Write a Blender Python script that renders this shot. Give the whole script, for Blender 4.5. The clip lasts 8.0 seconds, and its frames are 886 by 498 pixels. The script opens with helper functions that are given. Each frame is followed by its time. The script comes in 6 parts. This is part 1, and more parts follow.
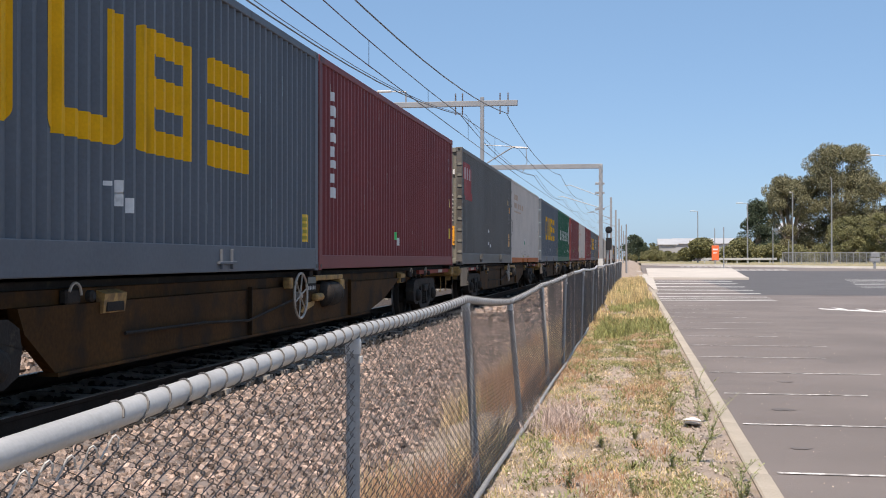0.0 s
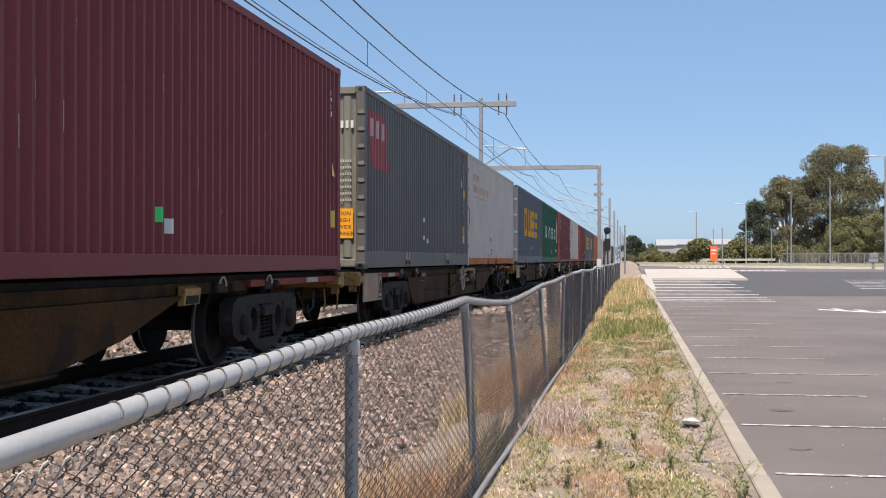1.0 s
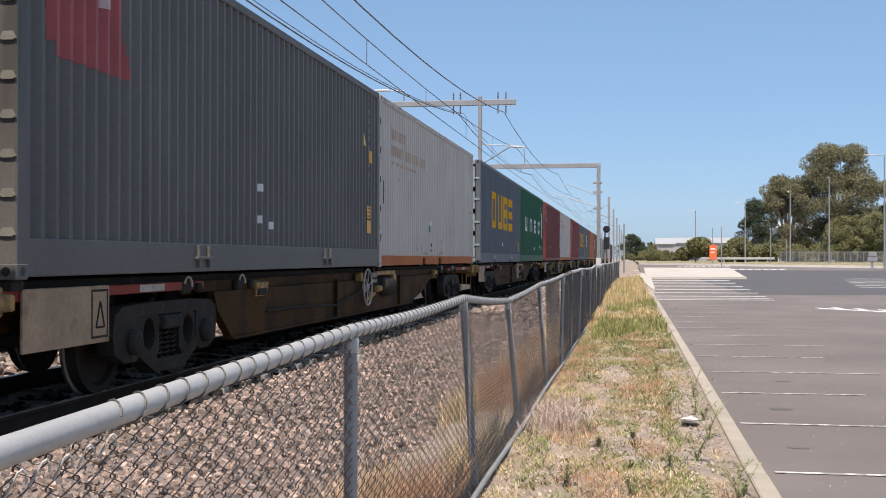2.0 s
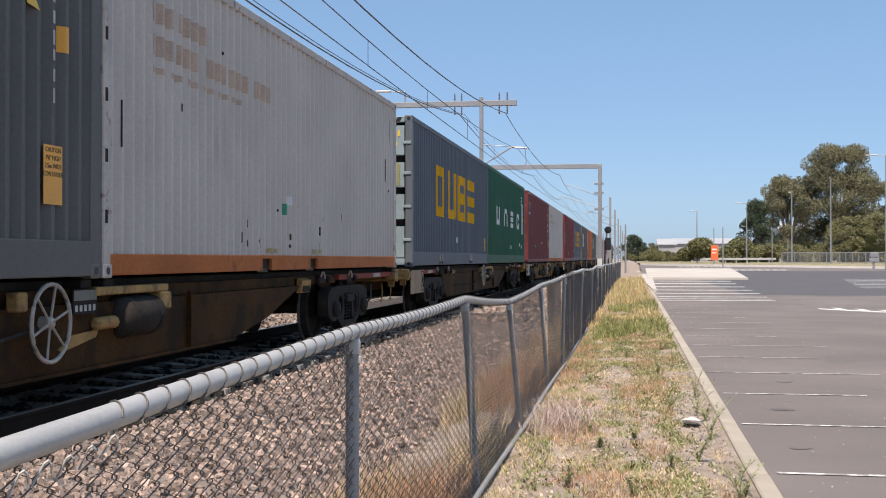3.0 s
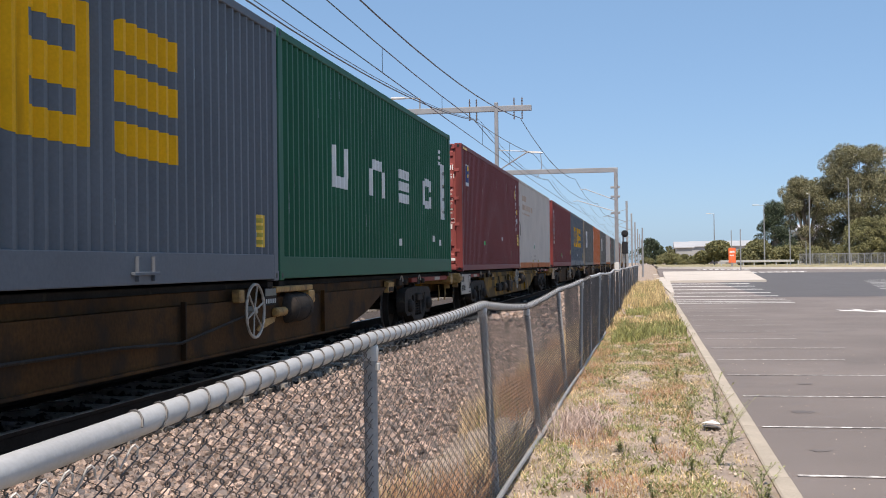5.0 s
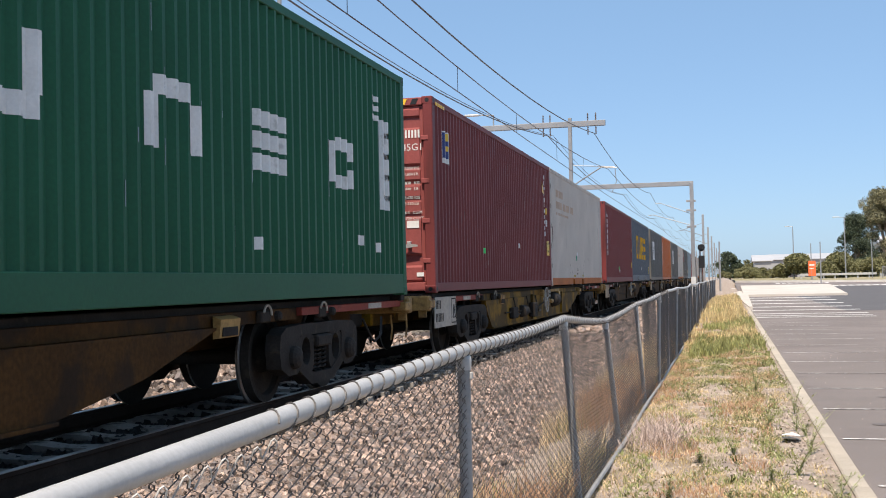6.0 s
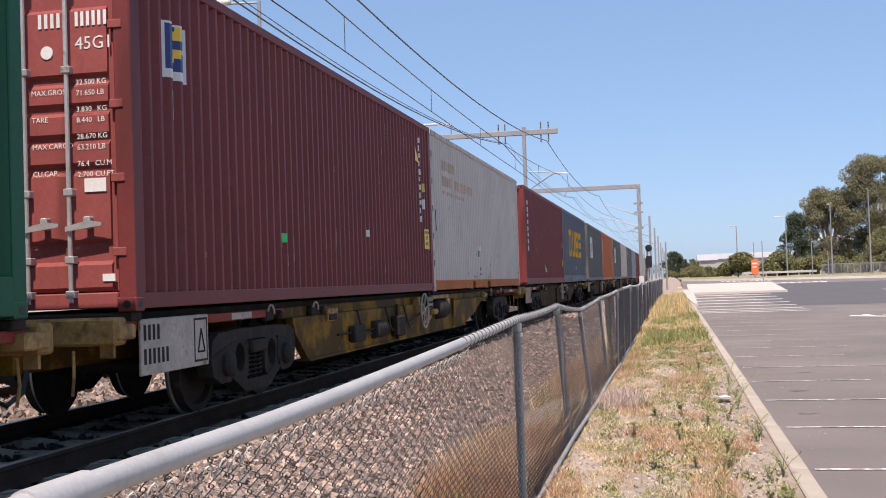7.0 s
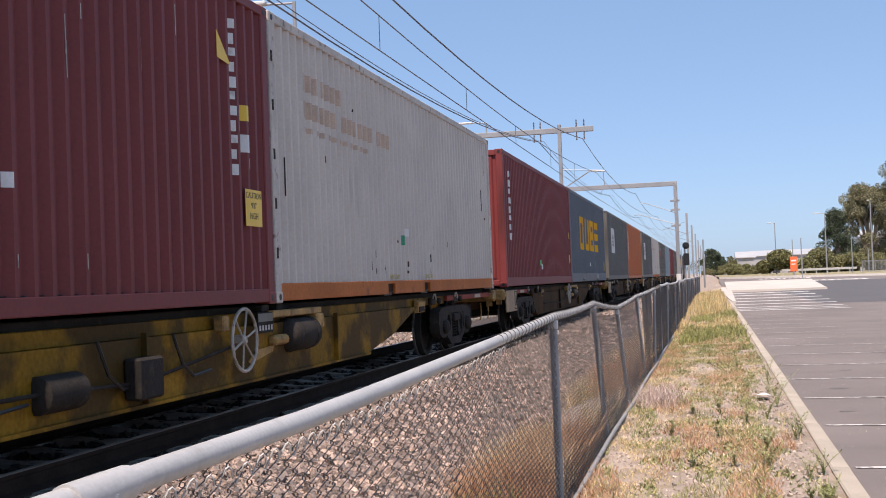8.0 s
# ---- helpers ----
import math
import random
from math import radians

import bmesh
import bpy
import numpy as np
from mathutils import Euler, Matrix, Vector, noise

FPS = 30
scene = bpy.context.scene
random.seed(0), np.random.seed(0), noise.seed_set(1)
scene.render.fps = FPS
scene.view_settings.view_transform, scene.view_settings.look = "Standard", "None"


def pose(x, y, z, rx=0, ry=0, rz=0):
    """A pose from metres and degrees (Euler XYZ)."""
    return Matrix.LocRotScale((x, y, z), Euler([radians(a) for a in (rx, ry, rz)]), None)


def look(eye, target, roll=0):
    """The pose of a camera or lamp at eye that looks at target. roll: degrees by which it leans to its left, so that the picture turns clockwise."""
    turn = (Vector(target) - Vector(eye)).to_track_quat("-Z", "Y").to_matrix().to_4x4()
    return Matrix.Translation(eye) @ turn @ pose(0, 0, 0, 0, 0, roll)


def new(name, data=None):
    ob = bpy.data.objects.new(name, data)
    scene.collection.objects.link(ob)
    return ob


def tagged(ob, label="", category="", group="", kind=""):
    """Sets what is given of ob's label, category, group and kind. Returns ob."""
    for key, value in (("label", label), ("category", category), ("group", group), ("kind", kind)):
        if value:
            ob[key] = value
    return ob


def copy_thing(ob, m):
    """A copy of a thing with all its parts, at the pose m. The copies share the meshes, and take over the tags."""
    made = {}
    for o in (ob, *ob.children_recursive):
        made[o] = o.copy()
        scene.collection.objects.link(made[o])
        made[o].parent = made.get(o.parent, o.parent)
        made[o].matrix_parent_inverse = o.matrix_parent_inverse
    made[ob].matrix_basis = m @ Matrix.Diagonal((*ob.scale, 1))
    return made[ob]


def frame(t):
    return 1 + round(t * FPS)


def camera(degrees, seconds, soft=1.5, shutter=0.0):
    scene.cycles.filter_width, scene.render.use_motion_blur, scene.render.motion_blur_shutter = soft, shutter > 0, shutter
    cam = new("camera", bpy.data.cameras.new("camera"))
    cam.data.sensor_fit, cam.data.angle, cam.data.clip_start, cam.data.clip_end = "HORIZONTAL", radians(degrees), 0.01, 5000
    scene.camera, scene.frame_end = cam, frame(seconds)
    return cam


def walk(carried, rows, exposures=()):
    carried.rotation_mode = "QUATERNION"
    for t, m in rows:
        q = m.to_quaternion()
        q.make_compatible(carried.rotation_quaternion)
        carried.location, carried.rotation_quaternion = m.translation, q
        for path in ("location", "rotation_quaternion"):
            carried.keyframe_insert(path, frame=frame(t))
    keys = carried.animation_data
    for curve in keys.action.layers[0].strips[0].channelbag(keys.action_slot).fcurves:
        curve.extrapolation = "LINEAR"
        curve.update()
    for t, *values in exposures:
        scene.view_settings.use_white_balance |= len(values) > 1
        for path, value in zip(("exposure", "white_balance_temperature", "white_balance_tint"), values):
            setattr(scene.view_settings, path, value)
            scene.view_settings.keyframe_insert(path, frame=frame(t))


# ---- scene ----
cam = camera(41.86, 8.0, soft=1.0)
# t, x, y, z, yaw, pitch, roll
PATH = [
    (0.0, 0, 0, 1.5, 9.36, 0.475, 0.0),
    (0.5, 0, 0, 1.5, 9.35, 0.475, 0.0),
    (1.0, 0, 0, 1.5, 9.29, 0.51, 0.0),
    (1.5, 0, 0, 1.5, 9.23, 0.42, -0.06),
    (3.0, 0, 0, 1.5, 9.32, 0.475, 0.0),
    (3.5, 0, 0, 1.5, 9.33, 0.425, 0.0),
    (4.0, 0, 0, 1.5, 9.36, 0.425, 0.06),
    (4.5, 0, 0, 1.5, 9.55, 0.565, 0.46),
    (5.0, 0, 0, 1.5, 10.15, 0.775, 0.72),
    (5.2, 0, 0, 1.5, 11.5, 0.96, 0.88),
    (5.75, 0, -0.2, 1.5, 13.4, 1.4, 1.08),
    (6.3, 0, -0.80, 1.494, 14.03, 1.80, 1.28),
    (6.5, 0, -1.85, 1.489, 12.32, 1.674, 1.39),
    (6.7, 0, -2.7, 1.485, 11.4, 1.68, 1.66),
    (7.0, 0, -3.1, 1.483, 11.294, 1.689, 1.925),
    (7.5, 0, -3.1, 1.48, 12.074, 1.811, 2.057),
    (8.0, 0, -3.1, 1.477, 13.079, 1.696, 2.191),
]
walk(cam, [(t, pose(x, y, z, 90 + p, r, w)) for t, x, y, z, w, p, r in PATH], [(0.0, 0.25, 6500, 14), (5.2, 0.25, 6500, 14), (6.3, 0.47, 6700, 12), (6.5, 0.48, 6800, 12), (7.0, 0.37, 6600, 20), (8.0, 0.37, 6600, 20)])

# ---------------------------------------------------------------- world and light
SUN_TO = Vector((0.0, -0.48, 0.87)).normalized()
world = bpy.data.worlds.new("world")
scene.world = world
world.use_nodes = True
wn = world.node_tree
sky = wn.nodes.new("ShaderNodeTexSky")
sky.sky_type = "NISHITA"
sky.sun_disc = False
sky.sun_elevation = math.asin(SUN_TO.z)
sky.sun_rotation = math.atan2(SUN_TO.x, SUN_TO.y)
sky.air_density, sky.dust_density, sky.ozone_density = 0.75, 1.0, 2.6
sky.altitude = 300
wn.nodes["Background"].inputs[1].default_value = 0.108
haze = wn.nodes.new("ShaderNodeMix")
haze.data_type = "RGBA"
haze.inputs[0].default_value = 0.45
haze.inputs[7].default_value = (2.5, 4.52, 6.9, 1)
wn.links.new(sky.outputs[0], haze.inputs[6])
wn.links.new(haze.outputs[2], wn.nodes["Background"].inputs[0])
sun = new("sun", bpy.data.lights.new("sun", "SUN"))
sun.data.energy, sun.data.angle, sun.data.color = 4.6, radians(0.53), (1.0, 0.885, 0.745)
sun.matrix_world = look(SUN_TO * 50, (0, 0, 0))


# ---------------------------------------------------------------- materials
def link(nt, a, b):
    nt.links.new(a, b)


def mat(name, col, rough=0.6, metal=0.0, var=0.15, scale=3.0, fine=40.0, bump=0.15, stain=None, stain_at=0.62, streak=0.0,
        island=0.0, objvar=0.0, spec=0.5, coord="Object", mix=None):
    """Paint or surface: two scales of noise, optional stains (colour), vertical streaks, variation per piece."""
    m = bpy.data.materials.new(name)
    m.use_nodes = True
    nt = m.node_tree
    b = nt.nodes["Principled BSDF"]
    b.inputs["Roughness"].default_value = rough
    b.inputs["Metallic"].default_value = metal
    b.inputs["Specular IOR Level"].default_value = spec
    tc = nt.nodes.new("ShaderNodeTexCoord")

    def nz(sc, det=4.0, stretch=None):
        n = nt.nodes.new("ShaderNodeTexNoise")
        n.inputs["Scale"].default_value = sc
        n.inputs["Detail"].default_value = det
        if stretch:
            mp = nt.nodes.new("ShaderNodeMapping")
            mp.inputs["Scale"].default_value = stretch
            link(nt, tc.outputs[coord], mp.inputs[0])
            link(nt, mp.outputs[0], n.inputs["Vector"])
        else:
            link(nt, tc.outputs[coord], n.inputs["Vector"])
        return n.outputs["Fac"]

    def ramp(fac, lo, hi, a=0.0, c=1.0):
        r = nt.nodes.new("ShaderNodeMapRange")
        r.inputs[1].default_value, r.inputs[2].default_value = lo, hi
        r.inputs[3].default_value, r.inputs[4].default_value = a, c
        link(nt, fac, r.inputs[0])
        return r.outputs[0]

    def scaled(src, fac):
        v = nt.nodes.new("ShaderNodeVectorMath")
        v.operation = "SCALE"
        link(nt, src, v.inputs[0])
        link(nt, fac, v.inputs["Scale"])
        return v.outputs[0]

    rgb = nt.nodes.new("ShaderNodeRGB")
    rgb.outputs[0].default_value = (*col, 1)
    out = rgb.outputs[0]
    coarse, grain = nz(scale), nz(fine, 3.0)
    out = scaled(out, ramp(coarse, 0.3, 0.7, 1 - var, 1 + var))
    out = scaled(out, ramp(grain, 0.25, 0.75, 1 - var * 0.8, 1 + var * 0.8))
    if island:
        g = nt.nodes.new("ShaderNodeNewGeometry")
        out = scaled(out, ramp(g.outputs["Random Per Island"], 0, 1, 1 - island, 1 + island))
    if objvar:
        g = nt.nodes.new("ShaderNodeObjectInfo")
        out = scaled(out, ramp(g.outputs["Random"], 0, 1, 1 - objvar, 1 + objvar))
    if mix:
        g = nt.nodes.new("ShaderNodeNewGeometry")
        w2 = nt.nodes.new("ShaderNodeTexWhiteNoise")
        w2.noise_dimensions = "1D"
        link(nt, g.outputs["Random Per Island"], w2.inputs["W"])
        mm = nt.nodes.new("ShaderNodeMix")
        mm.data_type = "RGBA"
        link(nt, ramp(w2.outputs["Value"], 0.35, 1.0), mm.inputs[0])
        link(nt, out, mm.inputs[6])
        mm.inputs[7].default_value = (*mix, 1)
        out = mm.outputs[2]
    if stain:
        mx = nt.nodes.new("ShaderNodeMix")
        mx.data_type = "RGBA"
        fac = nz(scale * 2.3, 8.0, (1, 1, 0.12) if streak else None)
        link(nt, ramp(fac, stain_at, stain_at + 0.10, 0, max(streak, 0.75)), mx.inputs[0])
        link(nt, out, mx.inputs[6])
        mx.inputs[7].default_value = (*stain, 1)
        out = mx.outputs[2]
    link(nt, out, b.inputs["Base Color"])
    if bump:
        bp = nt.nodes.new("ShaderNodeBump")
        bp.inputs["Strength"].default_value = bump
        bp.inputs["Distance"].default_value = 0.02
        link(nt, grain, bp.inputs["Height"])
        link(nt, bp.outputs[0], b.inputs["Normal"])
    return m


RUST = (0.10, 0.035, 0.015)
GRIME = (0.03, 0.028, 0.025)
M = {}
M["blue"] = mat("slate_blue_paint", (0.110, 0.122, 0.139), 0.55, 0, 0.10, 0.7, 30, 0.05, (0.04, 0.038, 0.035), 0.66, 0.5, spec=0.32)
M["red"] = mat("maroon_paint", (0.192, 0.036, 0.034), 0.55, 0, 0.10, 0.6, 30, 0.05, (0.07, 0.018, 0.018), 0.64, 0.5, spec=0.32)
M["red2"] = mat("oxide_red_paint", (0.178, 0.036, 0.034), 0.55, 0, 0.10, 0.6, 30, 0.05, (0.09, 0.022, 0.02), 0.64, 0.5, spec=0.32)
M["red_faded"] = mat("sun_faded_red_door_paint", (0.27, 0.072, 0.066), 0.6, 0, 0.12, 1.2, 30, 0.05, (0.14, 0.04, 0.036), 0.62, 0.5, spec=0.2)
M["grey"] = mat("dull_grey_paint", (0.128, 0.119, 0.107), 0.55, 0, 0.12, 0.6, 30, 0.05, (0.055, 0.05, 0.045), 0.64, 0.55, spec=0.32)
M["beige"] = mat("grey_green_paint", (0.20, 0.192, 0.16), 0.55, 0, 0.12, 1.5, 30, 0.05, (0.09, 0.08, 0.06), 0.66, 0.5, spec=0.2)
M["white"] = mat("weathered_white_paint", (0.585, 0.52, 0.455), 0.55, 0, 0.08, 0.8, 30, 0.05, (0.27, 0.23, 0.19), 0.66, 0.6, spec=0.12)
M["white_rust"] = mat("rust_spotted_white_paint", (0.52, 0.465, 0.41), 0.6, 0, 0.12, 3.5, 30, 0.1, (0.17, 0.095, 0.055), 0.60, spec=0.12)
M["lightblue"] = mat("pale_slate_paint", (0.25, 0.31, 0.325), 0.5, 0, 0.10, 1.2, 30, 0.05, (0.10, 0.10, 0.09), 0.66, 0.5, spec=0.32)
M["green"] = mat("bottle_green_paint", (0.007, 0.090, 0.040), 0.55, 0, 0.12, 0.6, 30, 0.05, (0.10, 0.15, 0.11), 0.69, 0.5, spec=0.32)
M["orange"] = mat("orange_paint", (0.50, 0.13, 0.035), 0.5, 0, 0.12, 0.8, 30, 0.05, (0.12, 0.05, 0.03), 0.64, 0.5, spec=0.32)
M["rail_orange"] = mat("faded_orange_sill", (0.43, 0.135, 0.038), 0.6, 0, 0.2, 1.0, 30, 0.05, (0.13, 0.06, 0.035), 0.60, spec=0.12)
M["yellow"] = mat("yellow_lettering_paint", (0.72, 0.37, 0.004), 0.55, 0, 0.08, 2, 40, 0.03, (0.45, 0.24, 0.01), 0.66, 0.4, spec=0.12)
M["caution"] = mat("yellow_decal", (0.80, 0.50, 0.04), 0.4, 0, 0.06, 4, 60, 0.02)
M["orange_decal"] = mat("orange_caution_decal", (0.85, 0.38, 0.03), 0.4, 0, 0.06, 4, 60, 0.02)
M["letter"] = mat("white_lettering_paint", (0.70, 0.69, 0.66), 0.55, 0, 0.08, 3, 40, 0.03, (0.45, 0.44, 0.41), 0.62, spec=0.15)
M["faded"] = mat("faded_orange_lettering", (0.50, 0.36, 0.26), 0.55, 0, 0.15, 3, 40, 0.03)
M["logo_pale"] = mat("faded_pink_emblem", (0.50, 0.36, 0.34), 0.5, 0, 0.15, 3, 40, 0.03)
M["weight_mark"] = mat("dull_white_marking", (0.48, 0.46, 0.42), 0.6, 0, 0.15, 3, 40, 0.03)
M["logo_red"] = mat("faded_red_emblem", (0.34, 0.06, 0.055), 0.5, 0, 0.12, 3, 40, 0.03)
M["logo_blue"] = mat("navy_emblem", (0.02, 0.035, 0.16), 0.4, 0, 0.08, 3, 40, 0.02)
M["sticker_green"] = mat("fluorescent_green_sticker", (0.04, 0.70, 0.16), 0.4, 0, 0.05, 3, 40, 0.02)
M["sticker_dull"] = mat("dull_green_sticker", (0.02, 0.26, 0.13), 0.5, 0, 0.1, 3, 40, 0.02)
M["stencil"] = mat("dull_yellow_stencil", (0.38, 0.30, 0.03), 0.6, 0, 0.2, 6, 40, 0.02)
M["rust"] = mat("rusty_scrape", (0.085, 0.05, 0.035), 0.9, 0, 0.3, 6, 60, 0.05)
M["black"] = mat("black_ink", (0.012, 0.012, 0.012), 0.5, 0, 0.1, 3, 40, 0.02)
M["steel"] = mat("galvanised_rod_steel", (0.42, 0.41, 0.40), 0.45, 0.4, 0.15, 4, 60, 0.05, RUST, 0.66)
M["wagon_yellow"] = mat("dirty_yellow_wagon_paint", (0.24, 0.125, 0.010), 0.65, 0, 0.35, 0.7, 25, 0.08, (0.026, 0.018, 0.010), 0.41, spec=0.12)
M["wagon_brown"] = mat("brown_grimy_wagon_paint", (0.062, 0.028, 0.007), 0.75, 0, 0.4, 0.8, 25, 0.08, (0.018, 0.013, 0.009), 0.50, spec=0.12)
M["wagon_red"] = mat("red_wagon_sill", (0.25, 0.05, 0.035), 0.6, 0, 0.2, 1.2, 25, 0.08, (0.05, 0.03, 0.02), 0.6, spec=0.12)
M["bogie"] = mat("grimy_cast_steel", (0.034, 0.029, 0.025), 0.8, 0.0, 0.25, 3, 40, 0.2, (0.075, 0.06, 0.045), 0.6, spec=0.12)
M["tread"] = mat("polished_wheel_tread", (0.45, 0.44, 0.43), 0.3, 0.9, 0.1, 3, 40, 0.03)
M["plate"] = mat("dirty_white_number_board", (0.40, 0.35, 0.29), 0.6, 0, 0.2, 3, 30, 0.05, (0.16, 0.13, 0.10), 0.6)
M["railsteel"] = mat("rusty_rail_steel", (0.04, 0.028, 0.022), 0.9, 0.0, 0.2, 4, 60, 0.1, spec=0.05)
M["railtop"] = mat("worn_rail_head", (0.30, 0.29, 0.28), 0.42, 0.8, 0.2, 2, 60, 0.02, (0.08, 0.06, 0.05), 0.58)
M["sleeper"] = mat("weathered_concrete_sleeper", (0.36, 0.325, 0.28), 0.85, 0, 0.15, 4, 50, 0.2, (0.05, 0.042, 0.035), 0.52, objvar=0.25)
M["stone"] = mat("crushed_rock_ballast", (0.345, 0.26, 0.212), 0.9, 0, 0.3, 16, 120, 0.6, (0.12, 0.095, 0.08), 0.60, island=0.8, mix=(0.23, 0.20, 0.185))
M["pebble"] = mat("pale_grit", (0.44, 0.37, 0.30), 0.95, 0, 0.2, 20, 150, 0.2, island=0.5)
# grimy ballast, with the train's shadow put into its colour as well
M["stone_dark"] = mat("oily_shaded_ballast", (0.022, 0.019, 0.016), 0.9, 0, 0.2, 14, 120, 0.35, island=0.5)
# bed colour lowered to stand for the shade in gaps between the stones
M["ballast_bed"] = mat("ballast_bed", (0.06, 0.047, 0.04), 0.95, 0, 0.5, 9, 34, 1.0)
M["galv"] = mat("galvanised_fence_pipe", (0.455, 0.45, 0.435), 0.55, 0.1, 0.08, 5, 90, 0.08, (0.37, 0.36, 0.34), 0.62)
M["wire"] = mat("chain_link_wire", (0.105, 0.098, 0.092), 0.6, 0.2, 0.2, 6, 40, 0.0)
M["post"] = mat("grey_fence_post", (0.30, 0.30, 0.295), 0.6, 0.1, 0.14, 4, 70, 0.1, (0.15, 0.14, 0.13), 0.60)
M["soil"] = mat("dry_sandy_soil", (0.37, 0.30, 0.245), 0.95, 0, 0.24, 2.2, 60, 0.8, (0.27, 0.215, 0.14), 0.54)
M["dry"] = mat("dry_grass_blades", (0.54, 0.42, 0.21), 0.8, 0, 0.25, 2, 10, 0, island=0.5)
M["pale_straw"] = mat("bleached_tall_grass", (0.56, 0.43, 0.27), 0.8, 0, 0.25, 2, 10, 0, island=0.5)
M["straw"] = mat("reddish_dry_grass", (0.46, 0.275, 0.16), 0.8, 0, 0.15, 2, 10, 0, island=0.35)
M["grass"] = mat("green_grass_blades", (0.255, 0.26, 0.09), 0.75, 0, 0.2, 2, 10, 0, island=0.4)
M["weed"] = mat("green_weed_leaves", (0.29, 0.31, 0.13), 0.8, 0, 0.2, 3, 10, 0, island=0.4)
M["asphalt"] = mat("sun_bleached_asphalt", (0.200, 0.171, 0.155), 0.85, 0, 0.16, 0.35, 180, 0.5, (0.165, 0.144, 0.131), 0.58)
M["asphalt2"] = mat("newer_dark_asphalt", (0.105, 0.100, 0.100), 0.85, 0, 0.09, 0.35, 220, 0.3)
M["paint"] = mat("worn_white_line_paint", (0.70, 0.67, 0.63), 0.7, 0, 0.1, 5, 90, 0.1, (0.20, 0.172, 0.156), 0.43)
M["paint_bold"] = mat("white_road_paint", (0.74, 0.72, 0.68), 0.7, 0, 0.1, 1.5, 60, 0.1, (0.30, 0.28, 0.26), 0.64)
M["kerb"] = mat("kerb_concrete", (0.42, 0.365, 0.29), 0.85, 0, 0.12, 2, 60, 0.2, (0.28, 0.25, 0.20), 0.64, objvar=0.08)
M["slab"] = mat("pale_concrete_slab", (0.55, 0.50, 0.44), 0.85, 0, 0.10, 0.4, 60, 0.1)
M["mast"] = mat("galvanised_mast_steel", (0.30, 0.305, 0.31), 0.5, 0.3, 0.1, 1, 30, 0.03)
M["cable"] = mat("dark_copper_cable", (0.10, 0.10, 0.11), 0.5, 0.3, 0.1, 1, 10, 0)
M["insul"] = mat("brown_glazed_insulator", (0.16, 0.13, 0.12), 0.3, 0, 0.1, 3, 40, 0)
M["weed_leaf"] = mat("dull_green_broad_leaves", (0.190, 0.200, 0.075), 0.8, 0, 0.25, 3, 10, 0, island=0.45)
M["board_tan"] = mat("rust_stained_tan_board", (0.36, 0.245, 0.145), 0.65, 0, 0.2, 2, 30, 0.05, (0.22, 0.13, 0.07), 0.58)
M["kerb_white"] = mat("sunlit_white_kerb", (0.72, 0.68, 0.61), 0.85, 0, 0.08, 0.5, 40, 0.05)
M["lamp"] = mat("lamp_housing", (0.60, 0.60, 0.58), 0.4, 0, 0.05, 3, 40, 0)
M["signal"] = mat("black_signal_enamel", (0.012, 0.012, 0.013), 0.5, 0, 0.1, 3, 40, 0)
M["sign_orange"] = mat("orange_sign_face", (0.80, 0.16, 0.05), 0.5, 0, 0.06, 3, 40, 0)
M["bark"] = mat("pale_gum_bark", (0.30, 0.25, 0.20), 0.9, 0, 0.25, 1.5, 12, 0.3)
M["leaf"] = mat("gum_leaves", (0.185, 0.175, 0.095), 0.7, 0, 0.22, 0.25, 2, 0, island=0.45)
M["leaf_dark"] = mat("dark_conifer_leaves", (0.055, 0.075, 0.04), 0.7, 0, 0.2, 0.25, 2, 0, island=0.4)
M["leaf_bush"] = mat("bush_leaves", (0.18, 0.175, 0.075), 0.7, 0, 0.2, 0.25, 2, 0, island=0.45)
M["shed_wall"] = mat("pale_shed_cladding", (0.36, 0.36, 0.355), 0.6, 0, 0.06, 0.3, 10, 0)
M["shed_roof"] = mat("shed_roof_sheet", (0.45, 0.45, 0.45), 0.5, 0, 0.06, 0.3, 10, 0)
M["shed_dark"] = mat("dark_shed_opening", (0.05, 0.05, 0.055), 0.6, 0, 0.1, 0.3, 10, 0)
M["twig"] = mat("bleached_dead_twigs", (0.48, 0.38, 0.33), 0.9, 0, 0.2, 4, 20, 0, island=0.4)
M["bank"] = mat("dry_grass_bank", (0.33, 0.28, 0.16), 0.95, 0, 0.25, 0.5, 8, 0.4, (0.14, 0.15, 0.06), 0.50)
M["headstock"] = mat("scuffed_tan_yellow_paint", (0.36, 0.215, 0.075), 0.6, 0, 0.3, 2.5, 30, 0.08, (0.13, 0.075, 0.04), 0.52, spec=0.2)
M["oil"] = mat("oil_stained_asphalt", (0.158, 0.139, 0.129), 0.8, 0, 0.2, 4, 200, 0.3)
M["rubbish"] = mat("white_paper_litter", (0.78, 0.77, 0.75), 0.7, 0, 0.05, 3, 40, 0)


